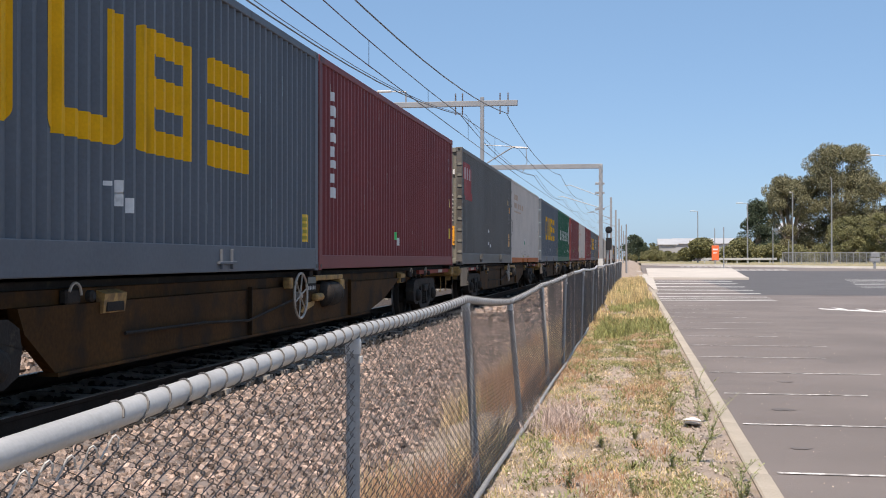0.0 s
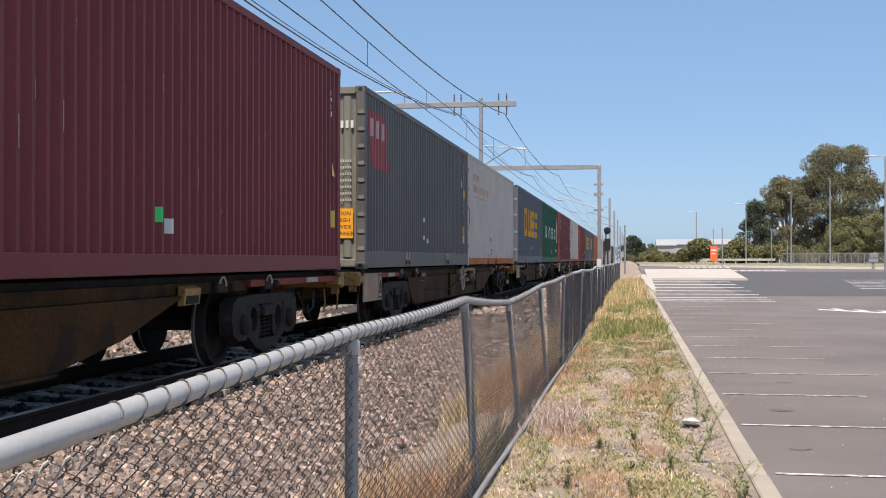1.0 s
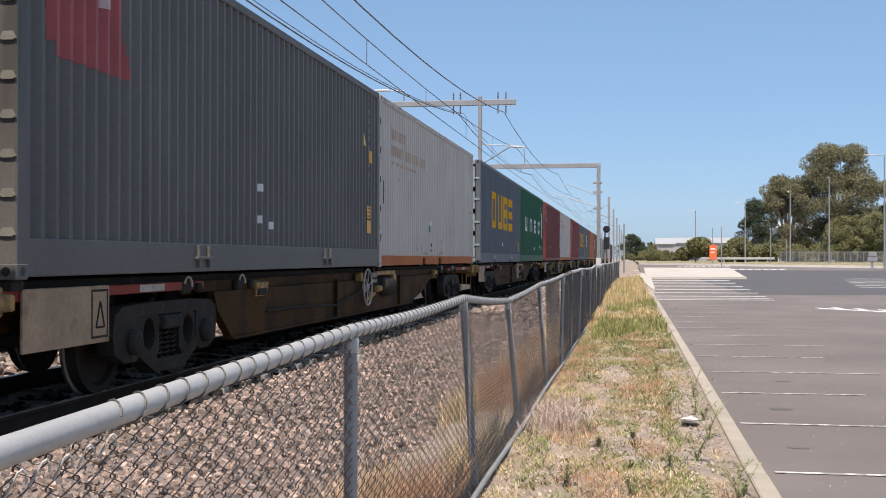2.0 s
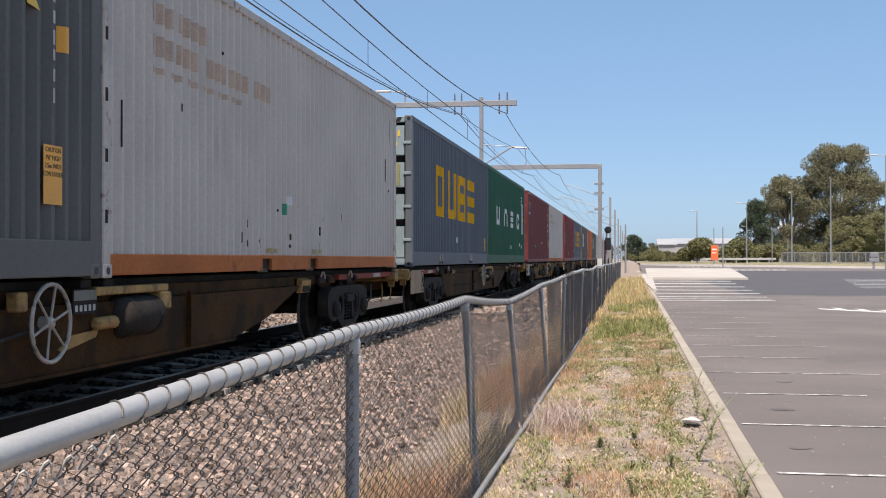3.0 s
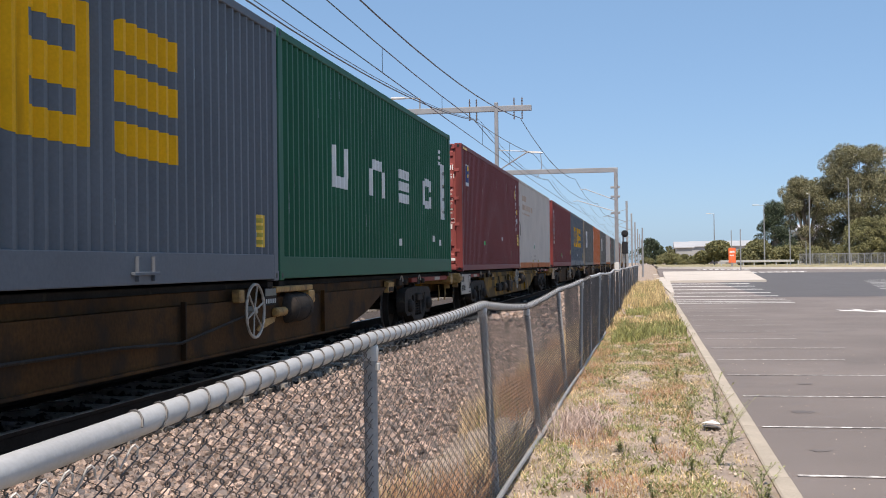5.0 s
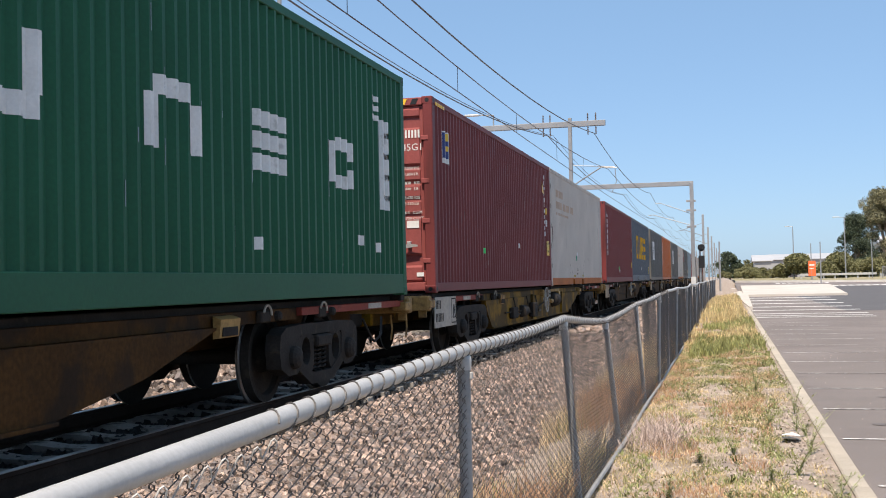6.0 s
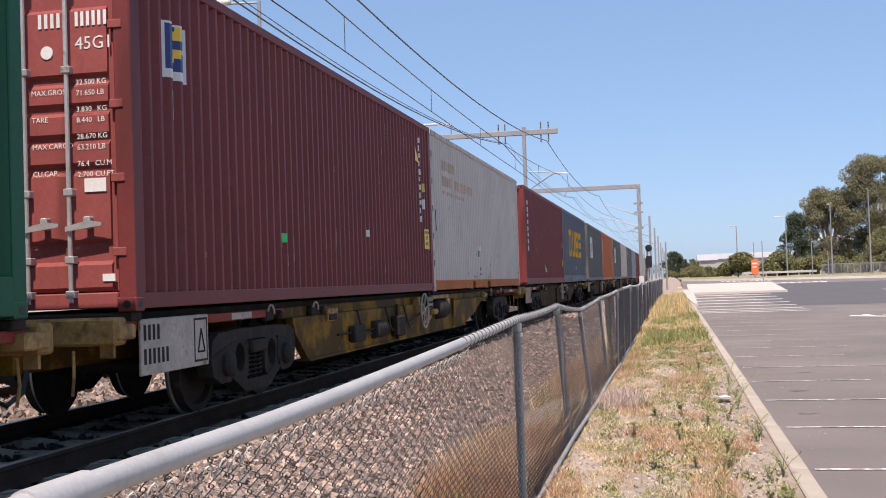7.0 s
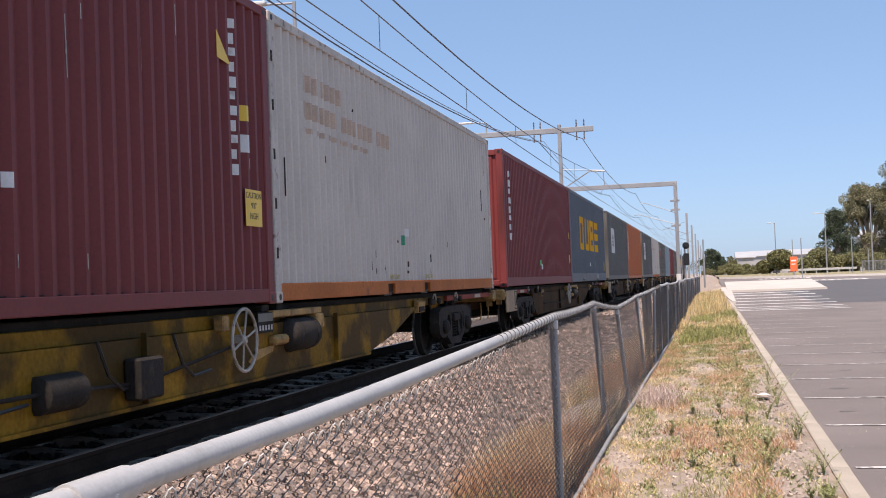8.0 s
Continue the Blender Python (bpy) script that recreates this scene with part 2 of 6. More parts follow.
# ---------------------------------------------------------------- mesh building
class Build:
    """Collects vertices and faces for one mesh."""

    def __init__(self):
        self.v, self.f = [], []

    def add(self, vs, fs):
        n = len(self.v)
        self.v.extend(vs)
        self.f.extend([tuple(i + n for i in f) for f in fs])
        return self

    def box(self, x0, x1, y0, y1, z0, z1, c=0.0):
        if c <= 0:
            vs = [(x, y, z) for x in (x0, x1) for y in (y0, y1) for z in (z0, z1)]
            return self.add(vs, [(0, 1, 3, 2), (4, 6, 7, 5), (0, 4, 5, 1), (2, 3, 7, 6), (0, 2, 6, 4), (1, 5, 7, 3)])
        bm = bmesh.new()
        bmesh.ops.create_cube(bm, size=1.0)
        for w in bm.verts:
            w.co = Vector(((x0 + x1) / 2 + w.co.x * (x1 - x0), (y0 + y1) / 2 + w.co.y * (y1 - y0), (z0 + z1) / 2 + w.co.z * (z1 - z0)))
        bmesh.ops.bevel(bm, geom=bm.edges[:], offset=c, segments=1, affect="EDGES")
        bm.verts.index_update()
        self.add([tuple(w.co) for w in bm.verts], [tuple(w.index for w in f.verts) for f in bm.faces])
        bm.free()
        return self

    def tube(self, pts, r, n=8, cap=True, r_end=None):
        """A round bar along a line of points."""
        pts = [Vector(p) for p in pts]
        k = len(pts)
        vs = []
        for i, p in enumerate(pts):
            d = (pts[min(i + 1, k - 1)] - pts[max(i - 1, 0)]).normalized()
            a = d.cross(Vector((0, 0, 1)) if abs(d.z) < 0.9 else Vector((1, 0, 0))).normalized()
            b = d.cross(a)
            rr = r if r_end is None else r + (r_end - r) * i / max(k - 1, 1)
            for j in range(n):
                t = 2 * math.pi * j / n
                vs.append(tuple(p + a * (rr * math.cos(t)) + b * (rr * math.sin(t))))
        fs = [(i * n + j, i * n + (j + 1) % n, (i + 1) * n + (j + 1) % n, (i + 1) * n + j) for i in range(k - 1) for j in range(n)]
        if cap:
            fs += [tuple(range(n))[::-1], tuple((k - 1) * n + j for j in range(n))]
        return self.add(vs, fs)

    def prism(self, outline, axis, a, b):
        """An outline (in the two other axes) pushed along an axis from a to b."""
        n = len(outline)

        def at(p, w):
            q = list(p)
            q.insert("xyz".index(axis), w)
            return tuple(q)
        vs = [at(p, a) for p in outline] + [at(p, b) for p in outline]
        fs = [tuple(range(n))[::-1], tuple(range(n, 2 * n))] + [(i, (i + 1) % n, n + (i + 1) % n, n + i) for i in range(n)]
        return self.add(vs, fs)

    def lathe(self, profile, axis="x", centre=(0, 0, 0), n=24):
        """A profile of (along, radius) turned about an axis."""
        vs, k = [], len(profile)
        for s, r in profile:
            for j in range(n):
                t = 2 * math.pi * j / n
                c, d = r * math.cos(t), r * math.sin(t)
                p = {"x": (s, c, d), "y": (c, s, d), "z": (c, d, s)}[axis]
                vs.append(tuple(p[i] + centre[i] for i in range(3)))
        fs = [(i * n + j, i * n + (j + 1) % n, (i + 1) * n + (j + 1) % n, (i + 1) * n + j) for i in range(k - 1) for j in range(n)]
        fs += [tuple(range(n))[::-1], tuple((k - 1) * n + j for j in range(n))]
        return self.add(vs, fs)

    def mesh(self, name, material, smooth=False):
        me = bpy.data.meshes.new(name)
        me.from_pydata(self.v, [], self.f)
        bm = bmesh.new()
        bm.from_mesh(me)
        bmesh.ops.recalc_face_normals(bm, faces=bm.faces[:])
        bm.to_mesh(me)
        bm.free()
        if smooth:
            me.shade_smooth()
            me.set_sharp_from_angle(angle=radians(40))
        for m in (material if isinstance(material, (list, tuple)) else [material]):
            me.materials.append(m)
        me.update()
        return me


def part(name, b, material, parent=None, label="", smooth=False, at=None):
    """One mesh object, under a thing or a part."""
    ob = new(name, b.mesh(name, material, smooth) if isinstance(b, Build) else b)
    if parent is not None:
        ob.parent = parent
    if at is not None:
        ob.matrix_basis = at
    if label:
        tagged(ob, label)
    return ob


def thing(name, label, category, group="", kind="", at=None):
    ob = new(name)
    tagged(ob, label, category, group, kind)
    if at is not None:
        ob.matrix_basis = at
    return ob


def fast_mesh(name, verts, faces, material):
    """A mesh from numpy arrays, all faces with the same number of corners."""
    me = bpy.data.meshes.new(name)
    me.from_pydata(verts.tolist() if hasattr(verts, "tolist") else verts, [], faces.tolist() if hasattr(faces, "tolist") else faces)
    me.materials.append(material)
    me.update()
    return me


def text(name, words, size, material, parent, at, label="", extrude=0.0008, align="LEFT"):
    """Raised words in the built-in font, as a mesh."""
    cu = bpy.data.curves.new(name, "FONT")
    cu.body, cu.size, cu.extrude, cu.align_x = words, size, extrude, align
    cu.resolution_u = 2
    ob = bpy.data.objects.new(name, cu)
    scene.collection.objects.link(ob)
    dg = bpy.context.evaluated_depsgraph_get()
    me = bpy.data.meshes.new_from_object(ob.evaluated_get(dg))
    bpy.data.objects.remove(ob)
    bpy.data.curves.remove(cu)
    me.materials.clear()
    me.materials.append(material)
    return part(name, me, material, parent, label, at=at)


# ---------------------------------------------------------------- ground
TRACK_X = -5.46          # centre of the near track
FAR_TRACK_X = -9.55
RAIL_TOP = 0.30
FENCE_X = -0.94
KERB_X = 0.745            # inner edge of the kerb
FAR = 2600.0


def rise(y):
    """The land climbs gently past the car park."""
    t = min(max((y - 80.0) / 90.0, 0.0), 1.0)
    return 0.75 * t * t * (3 - 2 * t)


def strip(name, xs, ys, height, material, label, category="ground", thick=0.0):
    """A piece of ground over a grid of lines across and along."""
    vs = [(x, y, height(x, y)) for y in ys for x in xs]
    n = len(xs)
    fs = [(j * n + i, j * n + i + 1, (j + 1) * n + i + 1, (j + 1) * n + i) for j in range(len(ys) - 1) for i in range(n - 1)]
    ob = new(name, fast_mesh(name, vs, fs, material))
    ob.data.shade_smooth()
    return tagged(ob, label, category, kind="structure")


def steps(a, b, n):
    return [a + (b - a) * i / n for i in range(n + 1)]


far_ys = [-60, -20, 80] + steps(90, 180, 12) + [260, 500, 1000, FAR]
strip("ground", [-FAR, -400, -100, -30, -13.5, 0, 40, 100, 400, FAR], far_ys,
      lambda x, y: -0.28 + (rise(y) if x > -3 else rise(y) * 0.5), M["soil"], "dry sandy ground reaching to the horizon", "ground")


def bed_height(x, y):
    top = 0.10
    if x > -3.75:
        t = min((x + 3.75) / 1.75, 1.0)
        top = 0.10 - 0.16 * t
    elif x < -11.2:
        top = 0.10 - 0.3 * min((-11.2 - x) / 1.5, 1.0)
    return top + 0.02 * noise.noise((x * 2.1, y * 2.1, 0.0))


def under_bed(x, y):
    """The bed dips below the oily, shade-darkened ballast of the near track."""
    return bed_height(x, y) - (0.06 if -6.6 < x < -4.1 else 0.0)


# black as far as the train's shadow edge; that shade is in the colour
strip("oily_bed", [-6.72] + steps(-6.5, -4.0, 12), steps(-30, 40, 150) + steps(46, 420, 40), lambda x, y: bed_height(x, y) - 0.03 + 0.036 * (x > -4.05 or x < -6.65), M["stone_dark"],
      "oily track bed under the train, blackened with the train's painted-in shade", "track bed")
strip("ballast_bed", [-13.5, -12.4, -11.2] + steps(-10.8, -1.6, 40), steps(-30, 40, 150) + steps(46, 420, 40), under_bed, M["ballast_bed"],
      "brown crushed rock track bed under both tracks, darkened as the shade between stones", "track bed")


def verge_height(x, y):
    h = 0.06 + 0.03 * noise.noise((x * 1.3, y * 1.3, 3.0)) + 0.012 * noise.noise((x * 7, y * 7, 9.0))
    if x < -1.25:
        h -= 0.10 * min((-1.25 - x) / 0.6, 1.0)
    if x > 0.64:
        h = 0.075
    return h + rise(y)


strip("verge", steps(-1.75, KERB_X + 0.01, 34), steps(-10, 24, 170) + steps(25, 82, 70) + steps(86, 112, 10), verge_height, M["soil"],
      "sandy verge with dry grass between the fence and the kerb", "verge")

strip("car_park", [KERB_X + 0.05, 2, 5, 9, 14, 20, 30, 42], [-40, -10, 10, 25, 40, 60, 80] + steps(86, 150, 10), lambda x, y: rise(y), M["asphalt"],
      "sun-bleached grey asphalt car park", "car park")
strip("asphalt_patch", [4.6, 8, 14, 20, 30, 42], [49, 60, 80] + steps(86, 118, 6), lambda x, y: rise(y) + 0.004, M["asphalt2"],
      "darker newer asphalt lane across the car park", "road")


# ---------------------------------------------------------------- ballast stones
def stones(name, count, x0, x1, y0, y1, size, label, seed, ground, material="stone"):
    rng = np.random.default_rng(seed)
    base = np.array([(x, y, z) for x in (-1, 1) for y in (-1, 1) for z in (-1, 1)], float)
    quads = np.array([(0, 1, 3, 2), (4, 6, 7, 5), (0, 4, 5, 1), (2, 3, 7, 6), (0, 2, 6, 4), (1, 5, 7, 3)])
    c = np.c_[rng.uniform(x0, x1, count), rng.uniform(y0, y1, count)]
    z = np.array([ground(a, b) for a, b in c])
    s = size * rng.uniform(0.55, 1.35, (count, 1, 1)) * rng.uniform(0.65, 1.2, (count, 1, 3)) * 0.5
    v = base[None] * s * rng.uniform(0.55, 1.15, (count, 8, 3))
    q = rng.normal(size=(count, 4))
    q /= np.linalg.norm(q, axis=1)[:, None]
    w, x, y, zz = q.T
    R = np.stack([np.stack([1 - 2 * (y * y + zz * zz), 2 * (x * y - zz * w), 2 * (x * zz + y * w)], -1),
                  np.stack([2 * (x * y + zz * w), 1 - 2 * (x * x + zz * zz), 2 * (y * zz - x * w)], -1),
                  np.stack([2 * (x * zz - y * w), 2 * (y * zz + x * w), 1 - 2 * (x * x + y * y)], -1)], 1)
    v = np.einsum("nij,nkj->nki", R, v)
    v[:, :, 0] += c[:, 0:1]
    v[:, :, 1] += c[:, 1:2]
    v[:, :, 2] += (z + size * rng.uniform(-0.4, 0.75, count))[:, None]
    f = (quads[None] + 8 * np.arange(count)[:, None, None]).reshape(-1, 4)
    ob = new(name, fast_mesh(name, v.reshape(-1, 3), f, M[material]))
    return tagged(ob, label, "ballast", kind="stuff")


SIDE = "pinkish brown crushed rock ballast beside the track"
OILY_SHADED = "oily ballast between the rails of the near track, blackened with the train's painted-in shade"


def low_bed(x, y):
    return bed_height(x, y) - 0.06


stones("ballast_stones", 40000, -4.0, -1.15, -3.5, 9.0, 0.046, SIDE, 1, bed_height)
stones("ballast_stones", 16000, -4.0, -1.15, -14.0, -3.5, 0.055, SIDE, 7, bed_height)
stones("ballast_stones", 42000, -4.0, -1.15, 9.0, 26.0, 0.046, SIDE, 2, bed_height)
stones("ballast_stones", 14000, -4.0, -1.2, 26.0, 90.0, 0.09, SIDE, 4, bed_height)
stones("ballast_stones", 8000, -6.7, -4.0, -3.5, 18.0, 0.07, OILY_SHADED, 3, low_bed, "stone_dark")
stones("ballast_stones", 5000, -6.7, -4.0, 18.0, 60.0, 0.11, OILY_SHADED, 6, low_bed, "stone_dark")
stones("ballast_stones", 7000, -11.0, -6.7, 0.0, 28.0, 0.085, "pale brown crushed rock ballast by the far track", 5, bed_height)


# ---------------------------------------------------------------- tracks
stones("verge_pebbles", 9000, -0.95, 0.70, 1.5, 18.0, 0.016, "small pale pebbles and clods on the verge", 9, lambda x, y: verge_height(x, y), "pebble")
stones("car_park_grit", 500, 0.9, 3.5, 4.0, 24.0, 0.008, "loose grit on the asphalt by the kerb", 10, lambda x, y: -0.002, "pebble")


def track(x, group):
    """Two rails as things; the sleepers are parts of the track's bed."""
    prof = [(-0.07, 0.0), (0.07, 0.0), (0.07, 0.015), (0.012, 0.04), (0.012, 0.125), (0.036, 0.135), (0.036, 0.165), (-0.036, 0.165), (-0.036, 0.135),
            (-0.012, 0.125), (-0.012, 0.04), (-0.07, 0.015)]
    for side in (-0.755, 0.755):
        rail = thing("rail", "rusty steel rail with a polished running surface", "rail", group, "structure")
        part("rail_body", Build().prism([(x + side + a, RAIL_TOP - 0.17 + b) for a, b in prof], "y", -40, 420), M["railsteel"], rail)
        part("rail_head", Build().box(x + side - 0.030, x + side + 0.030, -40, 420, RAIL_TOP - 0.0055, RAIL_TOP), M["railtop"], rail, "polished rail head")


track(TRACK_X, "rails of the near track")
track(FAR_TRACK_X, "rails of the far track")


def sleepers():
    b = Build()
    b.prism([(-1.28, 0.0), (1.28, 0.0), (1.26, 0.16), (0.55, 0.165), (0.35, 0.14), (-0.35, 0.14), (-0.55, 0.165), (-1.26, 0.16)], "y", -0.12, 0.12)
    me = b.mesh("sleeper", M["sleeper"])
    near = thing("sleeper_row", "concrete sleepers in the near track", "sleepers", kind="structure")
    for i in range(150):
        part("sleeper", me, None, near, at=pose(TRACK_X, -6 + i * 0.68, RAIL_TOP - 0.17 - 0.155, 0, 0, random.uniform(-0.5, 0.5)))
    far = thing("sleeper_row", "concrete sleepers in the far track", "sleepers", kind="structure")
    for i in range(90):
        part("sleeper", me, None, far, at=pose(FAR_TRACK_X, -2 + i * 0.68, RAIL_TOP - 0.17 - 0.155, 0, 0, random.uniform(-0.5, 0.5)))


# ---------------------------------------------------------------- kerb and markings
def kerbs():
    row = thing("kerb", "low concrete kerb between verge and car park", "kerb", kind="structure")
    prof = [(0.0, -0.2), (0.135, -0.2), (0.135, 0.075), (0.124, 0.092), (0.012, 0.098), (0.0, 0.09)]
    me = Build().prism([(KERB_X + a, z) for a, z in prof], "y", 0.004, 2.396).mesh("kerb_stone", M["kerb"])
    for i in range(38):
        y = -9.0 + i * 2.4
        part("kerb_stone", me, None, row, at=pose(random.uniform(-0.004, 0.004), y, rise(y + 1)))
    # the pale nose island at the end of the bays, and the far kerb
    isl = thing("traffic_island", "pale concrete island at the end of the bays", "island", kind="structure")
    rim = [(1.0, 84.0, 8.0), (1.05, 87.5, 8.15), (1.1, 95.0, 8.6), (1.15, 105.0, 9.1), (1.2, 115.0, 9.6), (1.25, 122.0, 9.9)]
    vs = [(x, y, rise(y) + h) for a, y, e in rim for x in (a, e) for h in (-0.1, 0.16)]
    fs = [f for i in range(len(rim) - 1) for f in ((4 * i + 1, 4 * i + 3, 4 * i + 7, 4 * i + 5), (4 * i, 4 * i + 1, 4 * i + 5, 4 * i + 4), (4 * i + 2, 4 * i + 6, 4 * i + 7, 4 * i + 3))]
    part("slab", Build().add(vs, fs + [(0, 2, 3, 1), (20, 21, 23, 22)]), M["slab"], isl)
    part("slab", Build().prism([(0.86, 52), (1.02, 52), (1.35, 84.5), (1.2, 150), (0.2, 150), (0.5, 84)], "z", -0.1, 0.15), M["slab"], isl)
    far = thing("far_kerb", "pale far kerb of the car park", "kerb", kind="structure")
    n = 14
    ks = [(0.9 + 41.1 * i / n, 150.5 - 31.5 * (i / n) ** 0.8) for i in range(n + 1)]
    for (xa, ya), (xb, yb) in zip(ks, ks[1:]):
        za, zb = rise(ya), rise(yb)
        b = Build().add([(xa, ya, za - 0.2), (xb, yb, zb - 0.2), (xb, yb + 0.5, zb - 0.2), (xa, ya + 0.5, za - 0.2),
                         (xa, ya, za + 0.24), (xb, yb, zb + 0.24), (xb, yb + 0.5, zb + 0.24), (xa, ya + 0.5, za + 0.24)],
                        [(0, 3, 2, 1), (4, 5, 6, 7), (0, 1, 5, 4), (1, 2, 6, 5), (2, 3, 7, 6), (3, 0, 4, 7)])
        part("kerb_stone", b, M["kerb_white"], far)
    ks = ks + [(80, 112)]
    vs = [v for x, y in ks for v in ((x, y + 0.4, rise(y) + 0.13), (x, y + 12, 0.86), (x, 300, 0.86))]
    fs = [(3 * i + j, 3 * i + 3 + j, 3 * i + 4 + j, 3 * i + 1 + j) for i in range(len(ks) - 1) for j in (0, 1)]
    tagged(new("far_verge", fast_mesh("far_verge", vs, fs, M["bank"])), "dry grass bank past the car park", "verge", kind="structure")
    rng = random.Random(12)
    for x, y, r in ((1.45, 11.9, 0.15), (1.3, 9.5, 0.09), (1.8, 14.6, 0.12), (1.9, 6.6, 0.13), (2.35, 6.7, 0.14), (2.2, 5.2, 0.15)):
        ring = [(x + r * math.cos(a) * rng.uniform(0.6, 1.2), y + 0.8 * r * math.sin(a) * rng.uniform(0.6, 1.2), 0.004) for a in (0.45 * k for k in range(14))]
        tagged(part("oil_stain", Build().add(ring, [tuple(range(14))]), M["oil"]), "dark oil stain on the asphalt", "stain", "oil stains", "structure")


def line(name, x0, x1, y, w=0.09, label="worn white bay line on the asphalt", skew=0.0, paint="paint"):
    b = Build()
    n = max(2, int((x1 - x0) / 0.3))
    xs = steps(x0, x1, n)
    rim = [(x, y + skew * (x - x0) + s * w / 2 * (1 + 0.12 * noise.noise((x * 9, y, s)))) for x in xs for s in (-1, 1)]
    vs = [(a, c, rise(c) + (0.006 if c < 80 else 0.02)) for a, c in rim]
    b.add(vs, [(2 * i, 2 * i + 2, 2 * i + 3, 2 * i + 1) for i in range(n)])
    return tagged(part(name, b, M[paint]), label, "bay line", "bay lines", "structure")


def markings():
    for i in range(13):
        y = 8.37 + 2.43 * i
        line("bay_line", 0.97 + 0.02 * random.random(), 0.97 + random.uniform(1.3, 2.3), y, 0.065)
    line("bay_line", 0.97, 3.0, 5.94, 0.065)
    line("bay_line", 0.97, 3.4, 3.5, 0.065)
    # hatched end of the row
    for y, w in ((42.4, 0.35), (44.0, 0.3), (46.3, 0.5), (50.8, 0.6), (56.2, 0.8), (62.8, 1.0), (70.5, 1.3), (78.5, 1.5)):
        line("hatch_line", 0.95, 5.0 + (y - 42.4) * 0.038, y, w, "white hatched stripe before the island", 0.02, "paint_bold")
    # stripes of the bays across the lane
    for i in range(7):
        y = 62.0 + 4.0 * i
        line("bay_line", 11.5 + 0.55 * i, 22 + 0.8 * i, y, 0.5, "white bay line across the lane", 0.0, "paint_bold")
    # worn letters across the lane, too worn to read
    line("lane_mark", 5.46, 8.4, 35.9, 0.75, "worn white lane marking, unreadable", -1.31, "paint_bold")
    for x in (5.95, 6.5, 7.05, 7.6):
        line("lane_mark", x, x + 0.22, 35.9 - 1.31 * (x - 5.46) + 1.0, 1.2, "worn white lane marking, unreadable bars", -1.31, "paint_bold")
    for i in range(9):
        line("give_way_dash", 5.3 + i * 0.66, 5.75 + i * 0.66, 137, 3.0, "white broken line at the far lane", 0.0, "paint_bold")
    for i in range(7):
        line("give_way_dash", 10.0 + i * 0.78, 10.6 + i * 0.78, 121, 3.2, "white broken line at the far lane", 0.0, "paint_bold")


# ---------------------------------------------------------------- fence
POST_Y = [3.83, 7.08, 9.90, 13.1, 15.6] + [18.2 + 2.7 * i for i in range(27)]
POST_TOP = [1.25, 1.249, 1.132, 1.20, 1.265] + [1.28 + 0.02 * math.sin(i * 1.7) for i in range(27)]
POST_LEAN = [0.0, -0.085, -0.11, -0.09, 0.03] + [0.06 * math.sin(i * 2.3) for i in range(27)]


def rail_z(y):
    """Height of the top rail: it sags and kinks from post to post."""
    if y <= POST_Y[0]:
        return max(POST_TOP[0] - 0.0167 * (POST_Y[0] - y), 1.18)
    for i in range(len(POST_Y) - 1):
        if y <= POST_Y[i + 1]:
            t = (y - POST_Y[i]) / (POST_Y[i + 1] - POST_Y[i])
            return POST_TOP[i] * (1 - t) + POST_TOP[i + 1] * t
    return POST_TOP[-1]


def rail_x(y):
    ys = [-8.0] + POST_Y
    xs = [FENCE_X] + [FENCE_X + l for l in POST_LEAN]
    return float(np.interp(y, ys, xs))


def rail_sag(y):
    """How far the top rail hangs between its supports."""
    ends = [-8.0, -3.0] + POST_Y
    for a, b in zip(ends, ends[1:]):
        if y <= b:
            return 0.010 * math.sin(math.pi * (y - a) / (b - a))
    return 0.0


def link_mesh(length, height, pitch, r, seed):
    """Chain link: bent wires that hook into one another, three-sided."""
    rng = np.random.default_rng(seed)
    n = int(length / pitch)
    rows = int(height / pitch)
    vs, fs = [], []
    ring = [(math.cos(a), math.sin(a)) for a in (0.5, 2.6, 4.7)]
    for i in range(n + 1):
        y0 = i * pitch
        k = len(vs)
        jit = rng.uniform(-0.005, 0.005)
        for j in range(2 * rows + 1):
            s = (i + j) % 2
            y = y0 + (s - 0.5) * pitch * 1.0 + jit
            x = 0.0045 * (1 if s else -1) + 0.006 * math.sin(y * 2.1 + j * pitch * 0.85)
            for dz in (-0.055, 0.055):
                yy = y + rng.uniform(-0.003, 0.003)
                for p, q in ring:
                    vs.append((x + r * p, yy + r * q, (0.5 * j + dz) * pitch))
        for j in range(4 * rows + 1):
            for m in range(3):
                p, q = k + 3 * j + m, k + 3 * j + (m + 1) % 3
                fs.append((p, q, q + 3, p + 3))
    return fast_mesh("chain_link", vs, fs, M["wire"])


